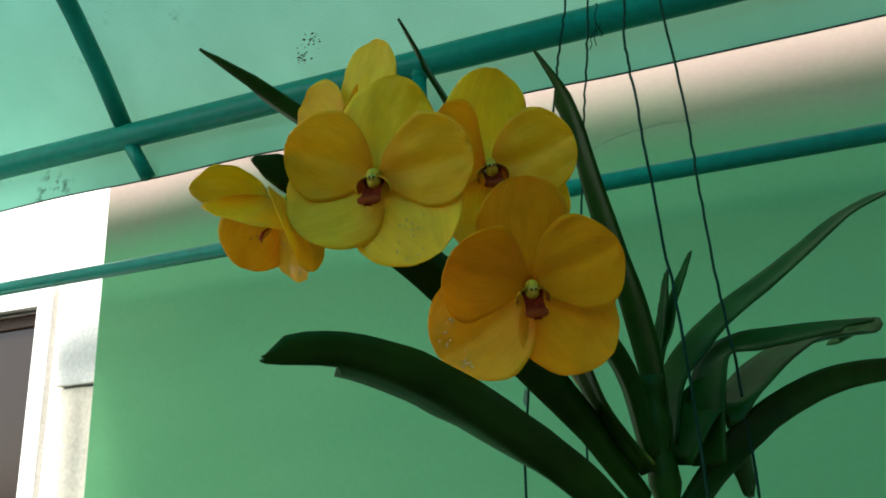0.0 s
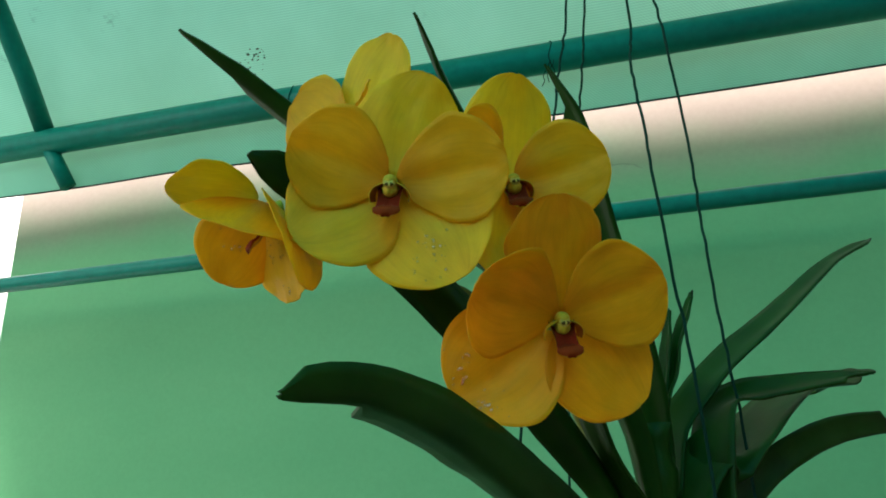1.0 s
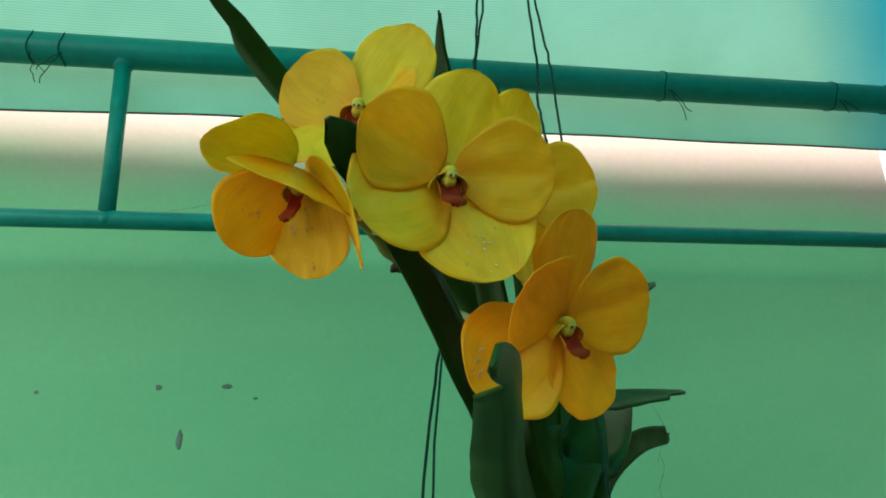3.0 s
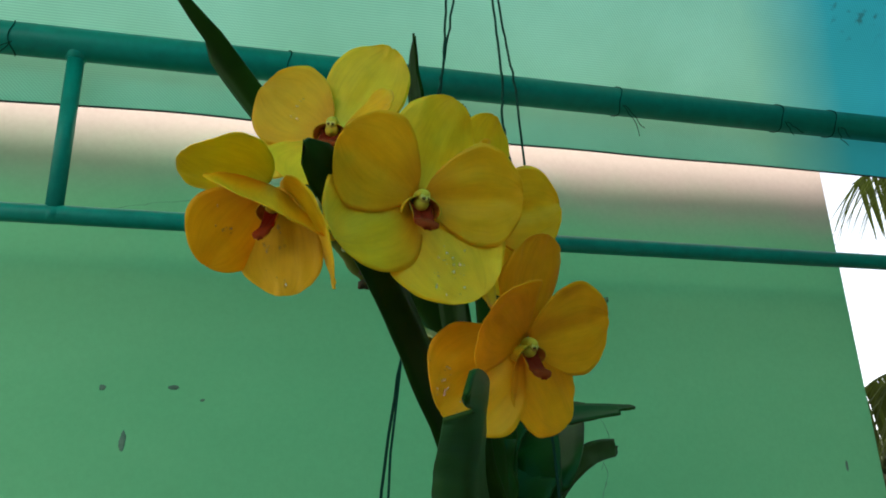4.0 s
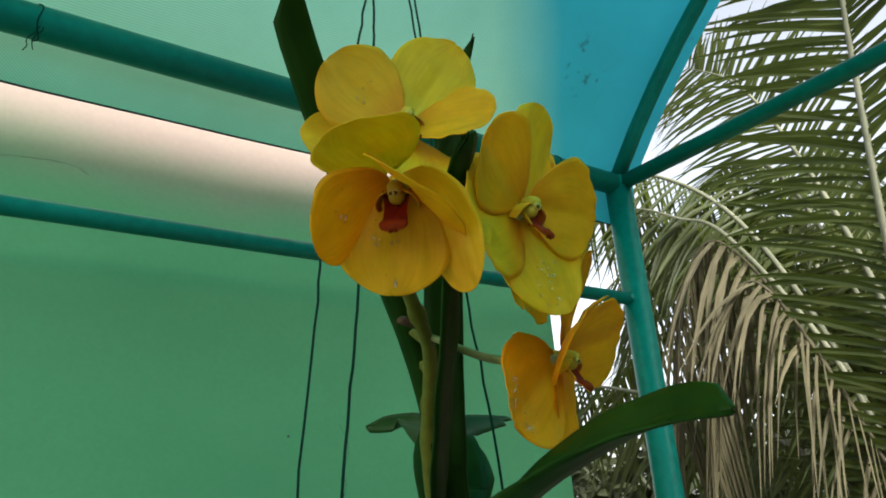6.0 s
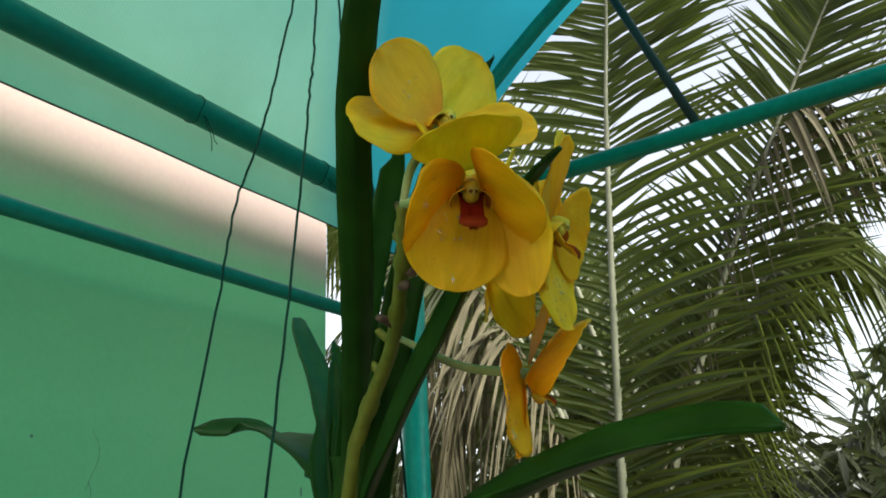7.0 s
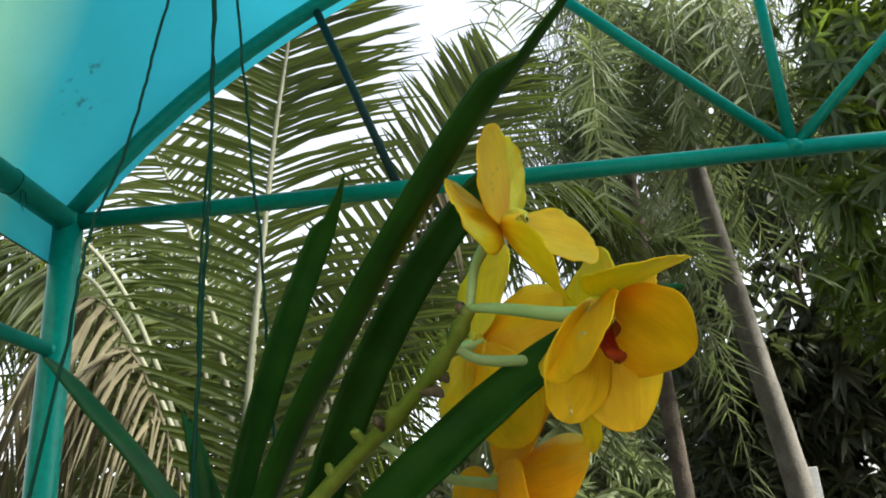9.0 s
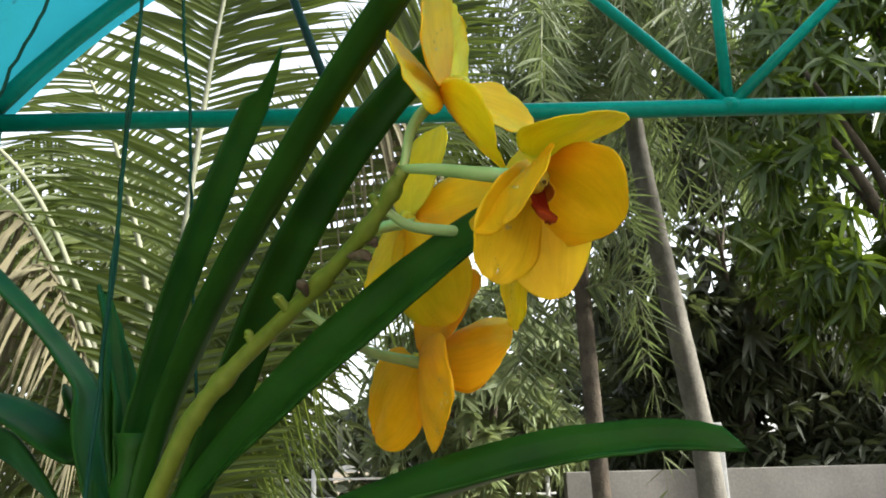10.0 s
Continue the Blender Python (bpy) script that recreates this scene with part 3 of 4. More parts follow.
    for a, b in zip(rows, rows[1:]):
        for k in range(len(cols) - 1):
            bm.faces.new((a[k], a[k + 1], b[k + 1], b[k]))
    return plant("leaf", bm, M_leaf, label, thick=0.0016)


# main stem with old leaf sheaths
b = bmesh.new()
sweep(b, curve_points([(0.105, 0.218, 1.20), (0.104, 0.216, 1.32), (0.100, 0.212, 1.44), (0.098, 0.210, 1.52)], 24), [0.009 + 0.002 * math.sin(i * 1.9) for i in range(25)], 14)
plant("stem", b, M_leaf)

LEAVES = [
    # control points from base to tip, width, way the upper face looks, fold, torn side, twist
    dict(ctrl=[(0.0919, 0.2037, 1.4654), (0.0834, 0.1898, 1.5203), (0.0585, 0.1673, 1.5628), (0.0242, 0.1406, 1.5976), (-0.0137, 0.1122, 1.6282), (-0.0515, 0.0829, 1.6570), (-0.0866, 0.0517, 1.6855), (-0.1186, 0.0156, 1.7140)],
         width=0.019, up=[0.23, 0.52, 0.82], fold=0.72, cut=(1, 0.037), tine=True, tip_len=0.004, seed=3, taper=0.76, label="long dark green leaf with a torn tip", twist=-0.09),
    dict(ctrl=[(0.0893, 0.1976, 1.4421), (0.0711, 0.1752, 1.4773), (0.0535, 0.1467, 1.5076), (0.0352, 0.1154, 1.5349), (0.0155, 0.0829, 1.5601), (-0.0059, 0.0500, 1.5830), (-0.0288, 0.0161, 1.6020), (-0.0525, -0.0207, 1.6146)],
         width=0.0271, up=[-0.63, -0.07, 0.77], fold=0.69, neck=0.5, seed=5, taper=0.62, tip_len=0.003, twist=0.95, round_tip=0.07, end_turn=-1.0),
    dict(ctrl=[(0.0990, 0.2103, 1.4715), (0.1011, 0.2139, 1.5094), (0.0985, 0.2054, 1.5509), (0.0905, 0.1915, 1.5962), (0.0826, 0.1742, 1.6420), (0.0755, 0.1549, 1.6882), (0.0603, 0.1332, 1.7279)],
         width=0.0202, up=[-0.31, -0.91, 0.29], fold=0.31, cut=(-1, 0.030), tine=True, seed=6, taper=0.73, twist=-0.59),
    dict(ctrl=[(0.0952, 0.1895, 1.4598), (0.0753, 0.1707, 1.4957), (0.0631, 0.1545, 1.5350), (0.0529, 0.1377, 1.5748), (0.0417, 0.1182, 1.6131), (0.0286, 0.0945, 1.6484), (0.0149, 0.0663, 1.6804), (0.0044, 0.0339, 1.7093)],
         width=0.0221, up=[-0.68, -0.67, 0.29], fold=0.34, cut=(1, 0.024), tine=True, seed=7, taper=0.66, twist=-0.14),
    dict(ctrl=[(0.0879, 0.1905, 1.4020), (0.0691, 0.1604, 1.4314), (0.0531, 0.1255, 1.4536), (0.0404, 0.0869, 1.4714), (0.0303, 0.0460, 1.4862), (0.0210, 0.0039, 1.4977), (0.0098, -0.0378, 1.5044), (-0.0069, -0.0777, 1.5028)],
         width=0.029, up=[-0.08, -0.07, 0.99], fold=1.14, cut=(1, 0.036), round_tip=0.05, seed=8, taper=0.6, tip_len=0.002, label="arching leaf with a bitten tip", twist=0.81),
    dict(ctrl=[(0.1026, 0.2258, 1.4752), (0.1105, 0.2411, 1.5179), (0.1301, 0.2511, 1.5443), (0.1519, 0.2745, 1.5677), (0.1832, 0.3078, 1.5948), (0.2171, 0.3480, 1.6262), (0.2558, 0.3945, 1.6629), (0.3004, 0.4390, 1.6929)],
         width=0.0247, up=[-0.42, -0.88, 0.22], fold=0.23, seed=9, taper=0.53, twist=-0.31, round_tip=0.05),
    dict(ctrl=[(0.1072, 0.2155, 1.4637), (0.1280, 0.2294, 1.4986), (0.1480, 0.2471, 1.5019), (0.1749, 0.2999, 1.5295), (0.2014, 0.3556, 1.5505), (0.2362, 0.4193, 1.5642), (0.2620, 0.4735, 1.5751), (0.2439, 0.5257, 1.5786)],
         width=0.046, up=[-0.6, -0.76, 0.23], fold=0.22, seed=10, taper=0.75, twist=0.73, round_tip=0.05),
    dict(ctrl=[(0.1090, 0.2159, 1.4328), (0.1355, 0.2495, 1.4652), (0.1725, 0.2933, 1.4976), (0.2209, 0.3407, 1.5214), (0.2802, 0.4068, 1.5336)],
         width=0.0209, up=[-0.19, -0.98, 0.08], fold=0.21, cut=(-1, 0.016), seed=11, taper=0.81, twist=0.64),
    dict(ctrl=[(0.1284, 0.2164, 1.4618), (0.1333, 0.2306, 1.5093), (0.1467, 0.2555, 1.5368), (0.1921, 0.2790, 1.5477), (0.2473, 0.2976, 1.5546)],
         width=0.0321, up=[-0.43, -0.87, 0.25], fold=0.21, cut=(1, 0.024), seed=12, taper=0.45, twist=-0.74),
    dict(ctrl=[(0.1010, 0.2160, 1.4900), (0.1060, 0.2190, 1.5270), (0.1150, 0.2260, 1.5520), (0.1190, 0.2330, 1.5700), (0.1260, 0.2400, 1.5890), (0.1330, 0.2490, 1.6080)],
         width=0.015, up=(-0.7, -0.6, 0.2), fold=0.7, seed=13, taper=0.35, label="short young upright leaf"),
    dict(ctrl=[(0.1000, 0.2180, 1.4900), (0.1050, 0.2240, 1.5300), (0.1110, 0.2300, 1.5600), (0.1160, 0.2360, 1.5920)],
         width=0.014, up=(-0.7, -0.6, 0.2), fold=0.7, seed=14, taper=0.35, label="short young upright leaf"),
    dict(ctrl=[(0.1100, 0.2270, 1.4300), (0.1280, 0.2620, 1.4620), (0.1400, 0.3200, 1.4780), (0.1450, 0.3750, 1.4700), (0.1480, 0.4200, 1.4400)],
         width=0.028, up=(-0.6, -0.2, 0.7), fold=0.3, seed=15, taper=0.6, round_tip=0.05),
]
for d in LEAVES:
    strap_leaf(**d)

# flower spike
spike_pts = [(0.092, 0.200, 1.462), (0.078, 0.192, 1.482), (0.068, 0.182, 1.502), (0.058, 0.168, 1.526), (0.046, 0.148, 1.547), (0.030, 0.124, 1.566), (0.009, 0.104, 1.579), (-0.012, 0.086, 1.592), (-0.028, 0.073, 1.604), (-0.041, 0.064, 1.616)]
sp = curve_points(spike_pts, 54)
b = bmesh.new()
sweep(b, sp, [0.0056 - 0.0026 * (i / 54) + (0.0011 if i in (22, 23, 36, 37, 44, 45, 50, 51) else 0) + 0.0009 * math.exp(-((i - 17) / 1.6) ** 2) for i in range(55)], 12)
spike = plant("flower_spike", b, M_spike, "olive green flower spike with bracts")
BRACTS = [(19, (-0.4, -0.2, 0.8), 0.006, 0), (27, (-0.5, 0.6, 0.7), 0.008, 0), (32, (-0.5, 0.7, 0.45), 0.011, 0), (35, (-0.95, 0.30, 0.05), 0.013, 1),
          (41, (-0.60, -0.70, -0.40), 0.014, 1), (44, (0.4, -0.5, -0.6), 0.008, 1), (48, (-0.2, 0.8, 0.5), 0.006, 0), (53, (0.3, 0.6, 0.6), 0.006, 1)]
for i, d, ln, kind in BRACTS:
    p, dv = sp[i], Vector(d).normalized()
    bb = bmesh.new()
    sweep(bb, curve_points([p, p + dv * ln * 0.4, p + dv * ln * 0.75 + Vector((0, 0, 0.0012)), p + dv * ln], 8), [0.0030, 0.0029, 0.0026, 0.0024, 0.0023, 0.0026, 0.0024, 0.0018, 0.0009], 9)
    for v in bb.verts:
        v.co += Vector((1, 1, 1)) * 0.0007 * noise.noise(v.co * 400)
    plant("bract", bb, (M_spike, M_dry, M_stub)[kind], parent=spike)


# ---------------------------------------------------------------- flowers
def petal_point(u, v, length, width, cup, bend, crease, wave, seed, peak, point):
    """A point of a rounded petal along +y that faces +z; u from base to tip, v across. cup lifts the edges, bend the tip."""
    base = math.sin(math.pi * min(max(u, 0.0), 1.0) ** peak) if 0 < u < 1 else 0.0
    prof = max(base, 0.0) ** 0.50 * (1 - point * u ** 3) + 0.10 * (1 - u) ** 2 + 0.05 * u
    w = v * prof
    x = w * width / 2 * (1 + 0.05 * noise.noise(Vector((u * 4.5, 2.0 if v > 0 else -2.0, seed * 1.9))))
    z = cup * width * 0.5 * w * w + bend * length * u * u - crease * width * math.exp(-(w / 0.20) ** 2) * (1 - u) * u * 2
    z += wave * length * (noise.noise(Vector((u * 2.6, w * 1.8, seed * 3.7))) + 0.5 * noise.noise(Vector((u * 6, w * 5, seed)))) * u
    z += 0.016 * length * math.sin(w * 9 + seed) * u * (1 - u) * 2          # soft pleats that run out from the base
    z += 0.034 * length * noise.noise(Vector((u * 8.0, v * 3.5, seed * 2.3))) * abs(v) ** 5 * u   # ruffled rim
    return Vector((x, u * length, z))


def petal_mesh(**shape):
    nu, nv = 26, 20
    bm = bmesh.new()
    uvl = bm.loops.layers.uv.new("UVMap")
    grid, info = [], {}
    for i in range(nu + 1):
        u = 1 - (1 - i / nu) ** 1.7
        row = []
        for j in range(nv + 1):
            v = -1 + 2 * j / nv
            vt = bm.verts.new(petal_point(u, v, **shape))
            info[vt] = ((v + 1) / 2, u)
            row.append(vt)
        grid.append(row)
    for i in range(nu):
        for j in range(nv):
            f = bm.faces.new((grid[i][j], grid[i][j + 1], grid[i + 1][j + 1], grid[i + 1][j]))
            for lo in f.loops:
                lo[uvl].uv = info[lo.vert]
    return bm


def basis(facing, up, origin):
    z = Vector(facing).normalized()
    y = Vector(up)
    y = (y - z * y.dot(z)).normalized()
    m = Matrix((y.cross(z), y, z)).transposed().to_4x4()
    m.translation = origin
    return m


TIP = Vector((0, 0.0013, 0.0095))         # the column's tip in the flower's own axes


def flower(label, hub, facing, up, nose, petals, pedicel, drops=(), seed=0, hue=None):
    """An orchid flower: column, lip, two petals, three sepals, stalk. The petals spread about facing, the column and lip point along nose.
    petals: name, angle from the top (clockwise from the front), length, width, tilt forward, roll, cup, bend, peak, point. drops: petal, u, v, count."""
    spread = basis(facing, up, Vector(hub) - Vector(facing).normalized() * 0.007)
    m = basis(nose, up, (0, 0, 0))
    m.translation = spread @ TIP - m.to_3x3() @ TIP
    rnd = random.Random(seed)
    bm = bmesh.new()
    sweep(bm, curve_points([(0, -0.0005, -0.005), (0, 0.001, 0.000), (0, 0.0022, 0.004), (0, 0.0022, 0.0075), (0, 0.0013, 0.0092)], 12), [0.0042, 0.0038, 0.0034, 0.0032, 0.0031, 0.0031, 0.0031, 0.0031, 0.0030, 0.0028, 0.0024, 0.0017, 0.0007], 16)
    blob(bm, (0, -0.0014, 0.0048), (0.0034, 0.0034, 0.0042), 3)
    body = finish("flower", bm, M_column, None, label)
    body.parent = orchid
    body.matrix_parent_inverse = OB
    body.matrix_basis = m

    def child(nm, bm, mat, label="", thick=0.0, rot=None, parent=None):
        ob = finish(nm, bm, mat, None, label)
        ob.parent = parent or body
        if rot:
            ob.matrix_basis = rot
        if thick:
            s = ob.modifiers.new("thickness", "SOLIDIFY")
            s.thickness, s.offset = thick, 0
            if isinstance(mat, tuple):
                s.material_offset = 1
        return ob

    made = []
    for k, (nm, ang, ln, wd, tilt, roll, cup, bend, peak, point) in enumerate(petals):
        back = 0.001 if nm == "petal" else -0.001 if nm == "dorsal_sepal" else -0.0025
        shape = dict(length=ln / 1000, width=wd / 1000, cup=cup, bend=bend, crease=0.05 if nm != "lateral_sepal" else 0.02, wave=0.04, seed=seed * 7 + k, peak=peak, point=point)
        rot = m.inverted() @ spread @ Matrix.Translation((0, 0, back)) @ Matrix.Rotation(radians(-ang), 4, "Z") @ Matrix.Translation((0, 0.0025, 0)) @ Matrix.Rotation(radians(tilt), 4, "X") @ Matrix.Rotation(radians(roll), 4, "Y")
        made.append((child(nm, petal_mesh(**shape), hue or {"dorsal_sepal": M_sepal, "lateral_sepal": M_sepal_low, "petal": M_petal}[nm], thick=0.0004, rot=rot), shape))
    # anther cap: a dark cleft parted by a pale beak
    bm = bmesh.new()
    blob(bm, (0, 0.0012, 0.0088), (0.0025, 0.0020, 0.0010), 3)
    cap = child("anther_cap", bm, M_cap, "cream anther cap")
    for nm, mat, at, size in (("anther_spot", M_anther, (0.0002, 0.0010, 0.0096), (0.0020, 0.0009, 0.0007)), ("beak", M_cap, (0.0003, 0.0008, 0.0099), (0.0006, 0.0012, 0.0006))):
        bm = bmesh.new()
        blob(bm, at, size, 2)
        child(nm, bm, mat, parent=cap)
    # lip: a tongue that juts forward below the column, maroon above and golden below, blunt at its end
    bm = bmesh.new()
    uvl = bm.loops.layers.uv.new("UVMap")
    nu, nv = 18, 12
    line = curve_points([(0, -0.0028, 0.0026), (0, -0.0056, 0.0072), (0, -0.0078, 0.0122), (0, -0.0080, 0.0162), (0, -0.0092, 0.0190)], nu)
    sheets, info = [], {}
    for below in (0, 1):
        rows = []
        for i in range(nu + 1):
            u = i / nu
            w = 0.0060 - 0.0012 * math.sin(math.pi * min(1, u / 0.8))
            w *= 1 if u < 0.6 else math.sqrt(max(0.12, 1 - ((u - 0.6) / 0.405) ** 4))
            row = []
            for j in range(nv + 1):
                v = -1 + 2 * j / nv
                trough = 0.0042 * v * v * max(0.0, 1 - u / 0.55) - 0.0014 * v * v * max(0.0, (u - 0.45) / 0.55)
                keel = 0.0004 * math.exp(-((abs(v) - 0.35) / 0.14) ** 2) * math.sin(math.pi * u)
                c = bm.verts.new(line[i] + Vector((v * w, trough + keel - below * (0.0010 + 0.0022 * u) * (1 - abs(v) ** 4 * 0.6), 0.0)))
                info[c] = ((v + 1) / 2, u)
                row.append(c)
            rows.append(row)
        sheets.append(rows)
    for s, rows in enumerate(sheets):
        for i in range(nu):
            for j in range(nv):
                f = bm.faces.new((rows[i][j], rows[i + 1][j], rows[i + 1][j + 1], rows[i][j + 1]))
                f.material_index = s
                for lo in f.loops:
                    lo[uvl].uv = info[lo.vert]
    for i in range(nu):
        for j in (0, nv):
            bm.faces.new((sheets[0][i][j], sheets[0][i + 1][j], sheets[1][i + 1][j], sheets[1][i][j])).material_index = 1 if i < 0.5 * nu else 0
    for j in range(nv):
        bm.faces.new((sheets[0][nu][j], sheets[0][nu][j + 1], sheets[1][nu][j + 1], sheets[1][nu][j]))
    child("lip", bm, (M_lip, M_lip_side), "maroon lip with a golden underside")
    # two ear-like side lobes that stand up round the throat, maroon inside
    for sx in (-1, 1):
        bm = bmesh.new()
        sheets = []
        for out in (0.0, 0.0007):
            rows = []
            for i in range(10):
                u = i / 9
                row = []
                for j in range(9):
                    a = radians(-20 + 145 * j / 8)                       # from below, up and round to the column
                    r = 0.0071 + out + 0.0014 * u
                    depth = 0.0005 + (0.0084 - 0.0036 * abs(j / 8 - 0.4) ** 1.5 * 3) * u
                    row.append(bm.verts.new((sx * (0.0012 + r * math.cos(a) * 0.86), -0.0046 + r * math.sin(a) * 0.72, depth)))
                rows.append(row)
            sheets.append(rows)
        for s, rows in enumerate(sheets):
            for a, c in zip(rows, rows[1:]):
                for j in range(8):
                    bm.faces.new((a[j], a[j + 1], c[j + 1], c[j])).material_index = 1 - s
        for j in range(8):
            bm.faces.new((sheets[0][9][j], sheets[0][9][j + 1], sheets[1][9][j + 1], sheets[1][9][j]))
        child("side_lobe", bm, (M_lip_side, M_throat), "golden side lobe of the lip, maroon inside")
    # stalk from the back of the flower to the spike
    inv = m.inverted()
    pts = curve_points([Vector((0, 0, 0.001)), *[inv @ Vector(q) for q in pedicel]], 22)
    bm = bmesh.new()
    sweep(bm, pts, [0.0034 - 0.0016 * (i / 22) for i in range(23)], 12)
    child("stalk", bm, M_pedicel, "pale green flower stalk")
    # water beads lying on the petals
    for k, u0, v0, n in drops:
        ob, shape = made[k]
        bm = bmesh.new()
        for _ in range(n):
            r = rnd.uniform(0.0003, 0.0009)
            p = petal_point(min(0.96, max(0.1, u0 + rnd.gauss(0, 0.07))), v0 + rnd.gauss(0, 0.16), **shape)
            blob(bm, p + Vector((0, 0, 0.0002)), (r, r * rnd.uniform(0.9, 1.5), r * 0.95), 2)
        child("dew", bm, M_water, "water drops, whitened in place of glints", parent=ob)["kind"] = "stuff"
    return body


flower("open yellow flower with a maroon lip", (0.0003, 0.0028, 1.6029), (0.1, -0.824, -0.558), (0.148, -0.543, 0.827), (0.14, -0.91, -0.39), [
    ("dorsal_sepal", 16.4, 49.2, 46.7, -23.2, 9.1, -0.09, -0.03, 1.08, 0.21),
    ("lateral_sepal", 140.0, 51.8, 58.7, 24.4, -18.4, 0.00, 0.11, 0.95, 0.12),
    ("lateral_sepal", 240.6, 47.0, 53.3, 20.1, 23.0, 0.04, 0.16, 0.95, 0.08),
    ("petal", 77.0, 48.2, 46.7, 3.4, -15.1, 0.07, -0.07, 1.45, 0.13),
    ("petal", 295.4, 44.7, 46.6, 2.0, 14.0, 0.06, 0.07, 1.35, 0.24),
], [(-0.004, 0.022, 1.6), (-0.018, 0.058, 1.598), (-0.027, 0.072, 1.603)], drops=[(1, 0.62, 0.15, 16), (1, 0.8, 0.5, 8)], seed=1)

flower("open yellow flower half hidden behind others", (0.0458, 0.0541, 1.6189), (0.476, -0.863, -0.172), (-0.059, -0.227, 0.972), (0.3, -0.9, -0.26), [
    ("dorsal_sepal", 10.5, 54.4, 46.6, 0.6, 6.5, -0.10, 0.09, 1.17, 0.03),
    ("lateral_sepal", 134.2, 48.8, 42.8, -0.9, 1.5, 0.11, 0.04, 1.21, 0.03),
    ("lateral_sepal", 205.9, 53.9, 45.8, 16.2, -20.2, 0.10, 0.22, 1.25, 0.00),
    ("petal", 81.4, 46.8, 46.0, 22.9, 1.6, 0.07, 0.02, 1.26, 0.04),
    ("petal", 302.2, 46.4, 44.3, 31.7, 13.5, 0.27, 0.17, 1.42, 0.00),
], [(0.034, 0.076, 1.614), (0.0, 0.086, 1.598), (-0.012, 0.086, 1.592)], drops=[], seed=2)

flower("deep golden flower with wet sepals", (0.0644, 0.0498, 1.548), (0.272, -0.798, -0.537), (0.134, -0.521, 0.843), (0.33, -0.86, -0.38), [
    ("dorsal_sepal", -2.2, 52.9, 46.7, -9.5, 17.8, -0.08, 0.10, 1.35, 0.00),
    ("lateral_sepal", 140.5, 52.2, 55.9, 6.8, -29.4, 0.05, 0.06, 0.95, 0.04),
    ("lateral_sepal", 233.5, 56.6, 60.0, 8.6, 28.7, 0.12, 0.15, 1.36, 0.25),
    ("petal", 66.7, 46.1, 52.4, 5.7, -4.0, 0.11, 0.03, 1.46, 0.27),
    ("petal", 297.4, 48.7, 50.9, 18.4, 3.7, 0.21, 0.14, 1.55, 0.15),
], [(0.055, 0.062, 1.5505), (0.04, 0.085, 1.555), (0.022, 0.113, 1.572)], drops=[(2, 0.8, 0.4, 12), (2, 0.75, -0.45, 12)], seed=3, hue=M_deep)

flower("yellow flower turned aside with a hooded top sepal", (-0.0665, 0.0125, 1.6019), (-0.279, -0.171, -0.945), (-0.729, -0.603, 0.324), (-0.66, -0.5, -0.55), [
    ("dorsal_sepal", -12.4, 40.6, 44.5, 10.2, 10.3, -0.10, 0.13, 1.23, 0.35),
    ("lateral_sepal", 136.6, 51.6, 38.9, 29.0, 3.6, -0.10, 0.35, 0.95, 0.00),
    ("lateral_sepal", 193.5, 48.2, 44.6, 56.1, 0.4, 0.03, -0.05, 1.55, 0.13),
    ("petal", 73.7, 34.3, 60.0, 65.1, 4.2, 0.07, -0.33, 1.15, 0.35),
    ("petal", 269.5, 41.2, 42.4, 39.3, 2.2, -0.10, 0.26, 1.40, 0.13),
], [(-0.06, 0.032, 1.606), (-0.048, 0.052, 1.613), (-0.041, 0.064, 1.616)], drops=[(2, 0.5, 0.2, 12), (4, 0.6, 0.1, 7), (2, 0.8, 0.0, 5)], seed=4)

flower("open yellow flower at the top of the spike", (-0.0376, 0.0386, 1.6537), (-0.264, -0.964, -0.023), (0.144, -0.063, 0.988), (-0.32, -0.9, -0.3), [
    ("dorsal_sepal", 24.4, 53.3, 42.7, 1.4, -1.5, -0.06, 0.05, 1.27, 0.12),
    ("lateral_sepal", 184.6, 44.3, 46.2, 31.3, -0.1, 0.22, 0.10, 1.33, 0.00),
    ("lateral_sepal", 251.7, 44.4, 35.7, -12.1, 24.2, -0.10, 0.06, 1.24, 0.00),
    ("petal", 94.6, 44.3, 35.5, 45.2, -19.1, 0.21, 0.09, 1.43, 0.00),
    ("petal", 298.9, 43.1, 44.8, -4.2, -6.4, 0.06, 0.10, 1.34, 0.11),
], [(-0.031, 0.05, 1.652), (-0.038, 0.06, 1.636), (-0.041, 0.064, 1.616)], drops=[(4, 0.5, 0.1, 5)], seed=5)

# ---------------------------------------------------------------- hanging wires and basket
HOOK = Vector((0.108, 0.235, 2.11))
basket = tagged(empty("hanging_basket", (0.075, 0.230, 1.16)), "small dark plastic hanging basket", "basket")
for k in range(5):
    zz, r = 1.16 + 0.022 * k, 0.055 + 0.0075 * k
    ring = [(0.075 + r * math.cos(a), 0.23 + r * math.sin(a), zz) for a in [2 * math.pi * i / 32 for i in range(33)]]
    ob = finish("hoop", sweep(bmesh.new(), ring, 0.003, 6), M_basket)
    ob.parent, ob.matrix_parent_inverse = basket, Matrix.Translation((-0.075, -0.23, -1.16))
for k in range(14):
    a = 2 * math.pi * k / 14
    pts = [(0.075 + 0.055 * math.cos(a), 0.23 + 0.055 * math.sin(a), 1.16), (0.075 + 0.085 * math.cos(a), 0.23 + 0.085 * math.sin(a), 1.248)]
    ob = finish("rib", sweep(bmesh.new(), pts, 0.0028, 6), M_basket)
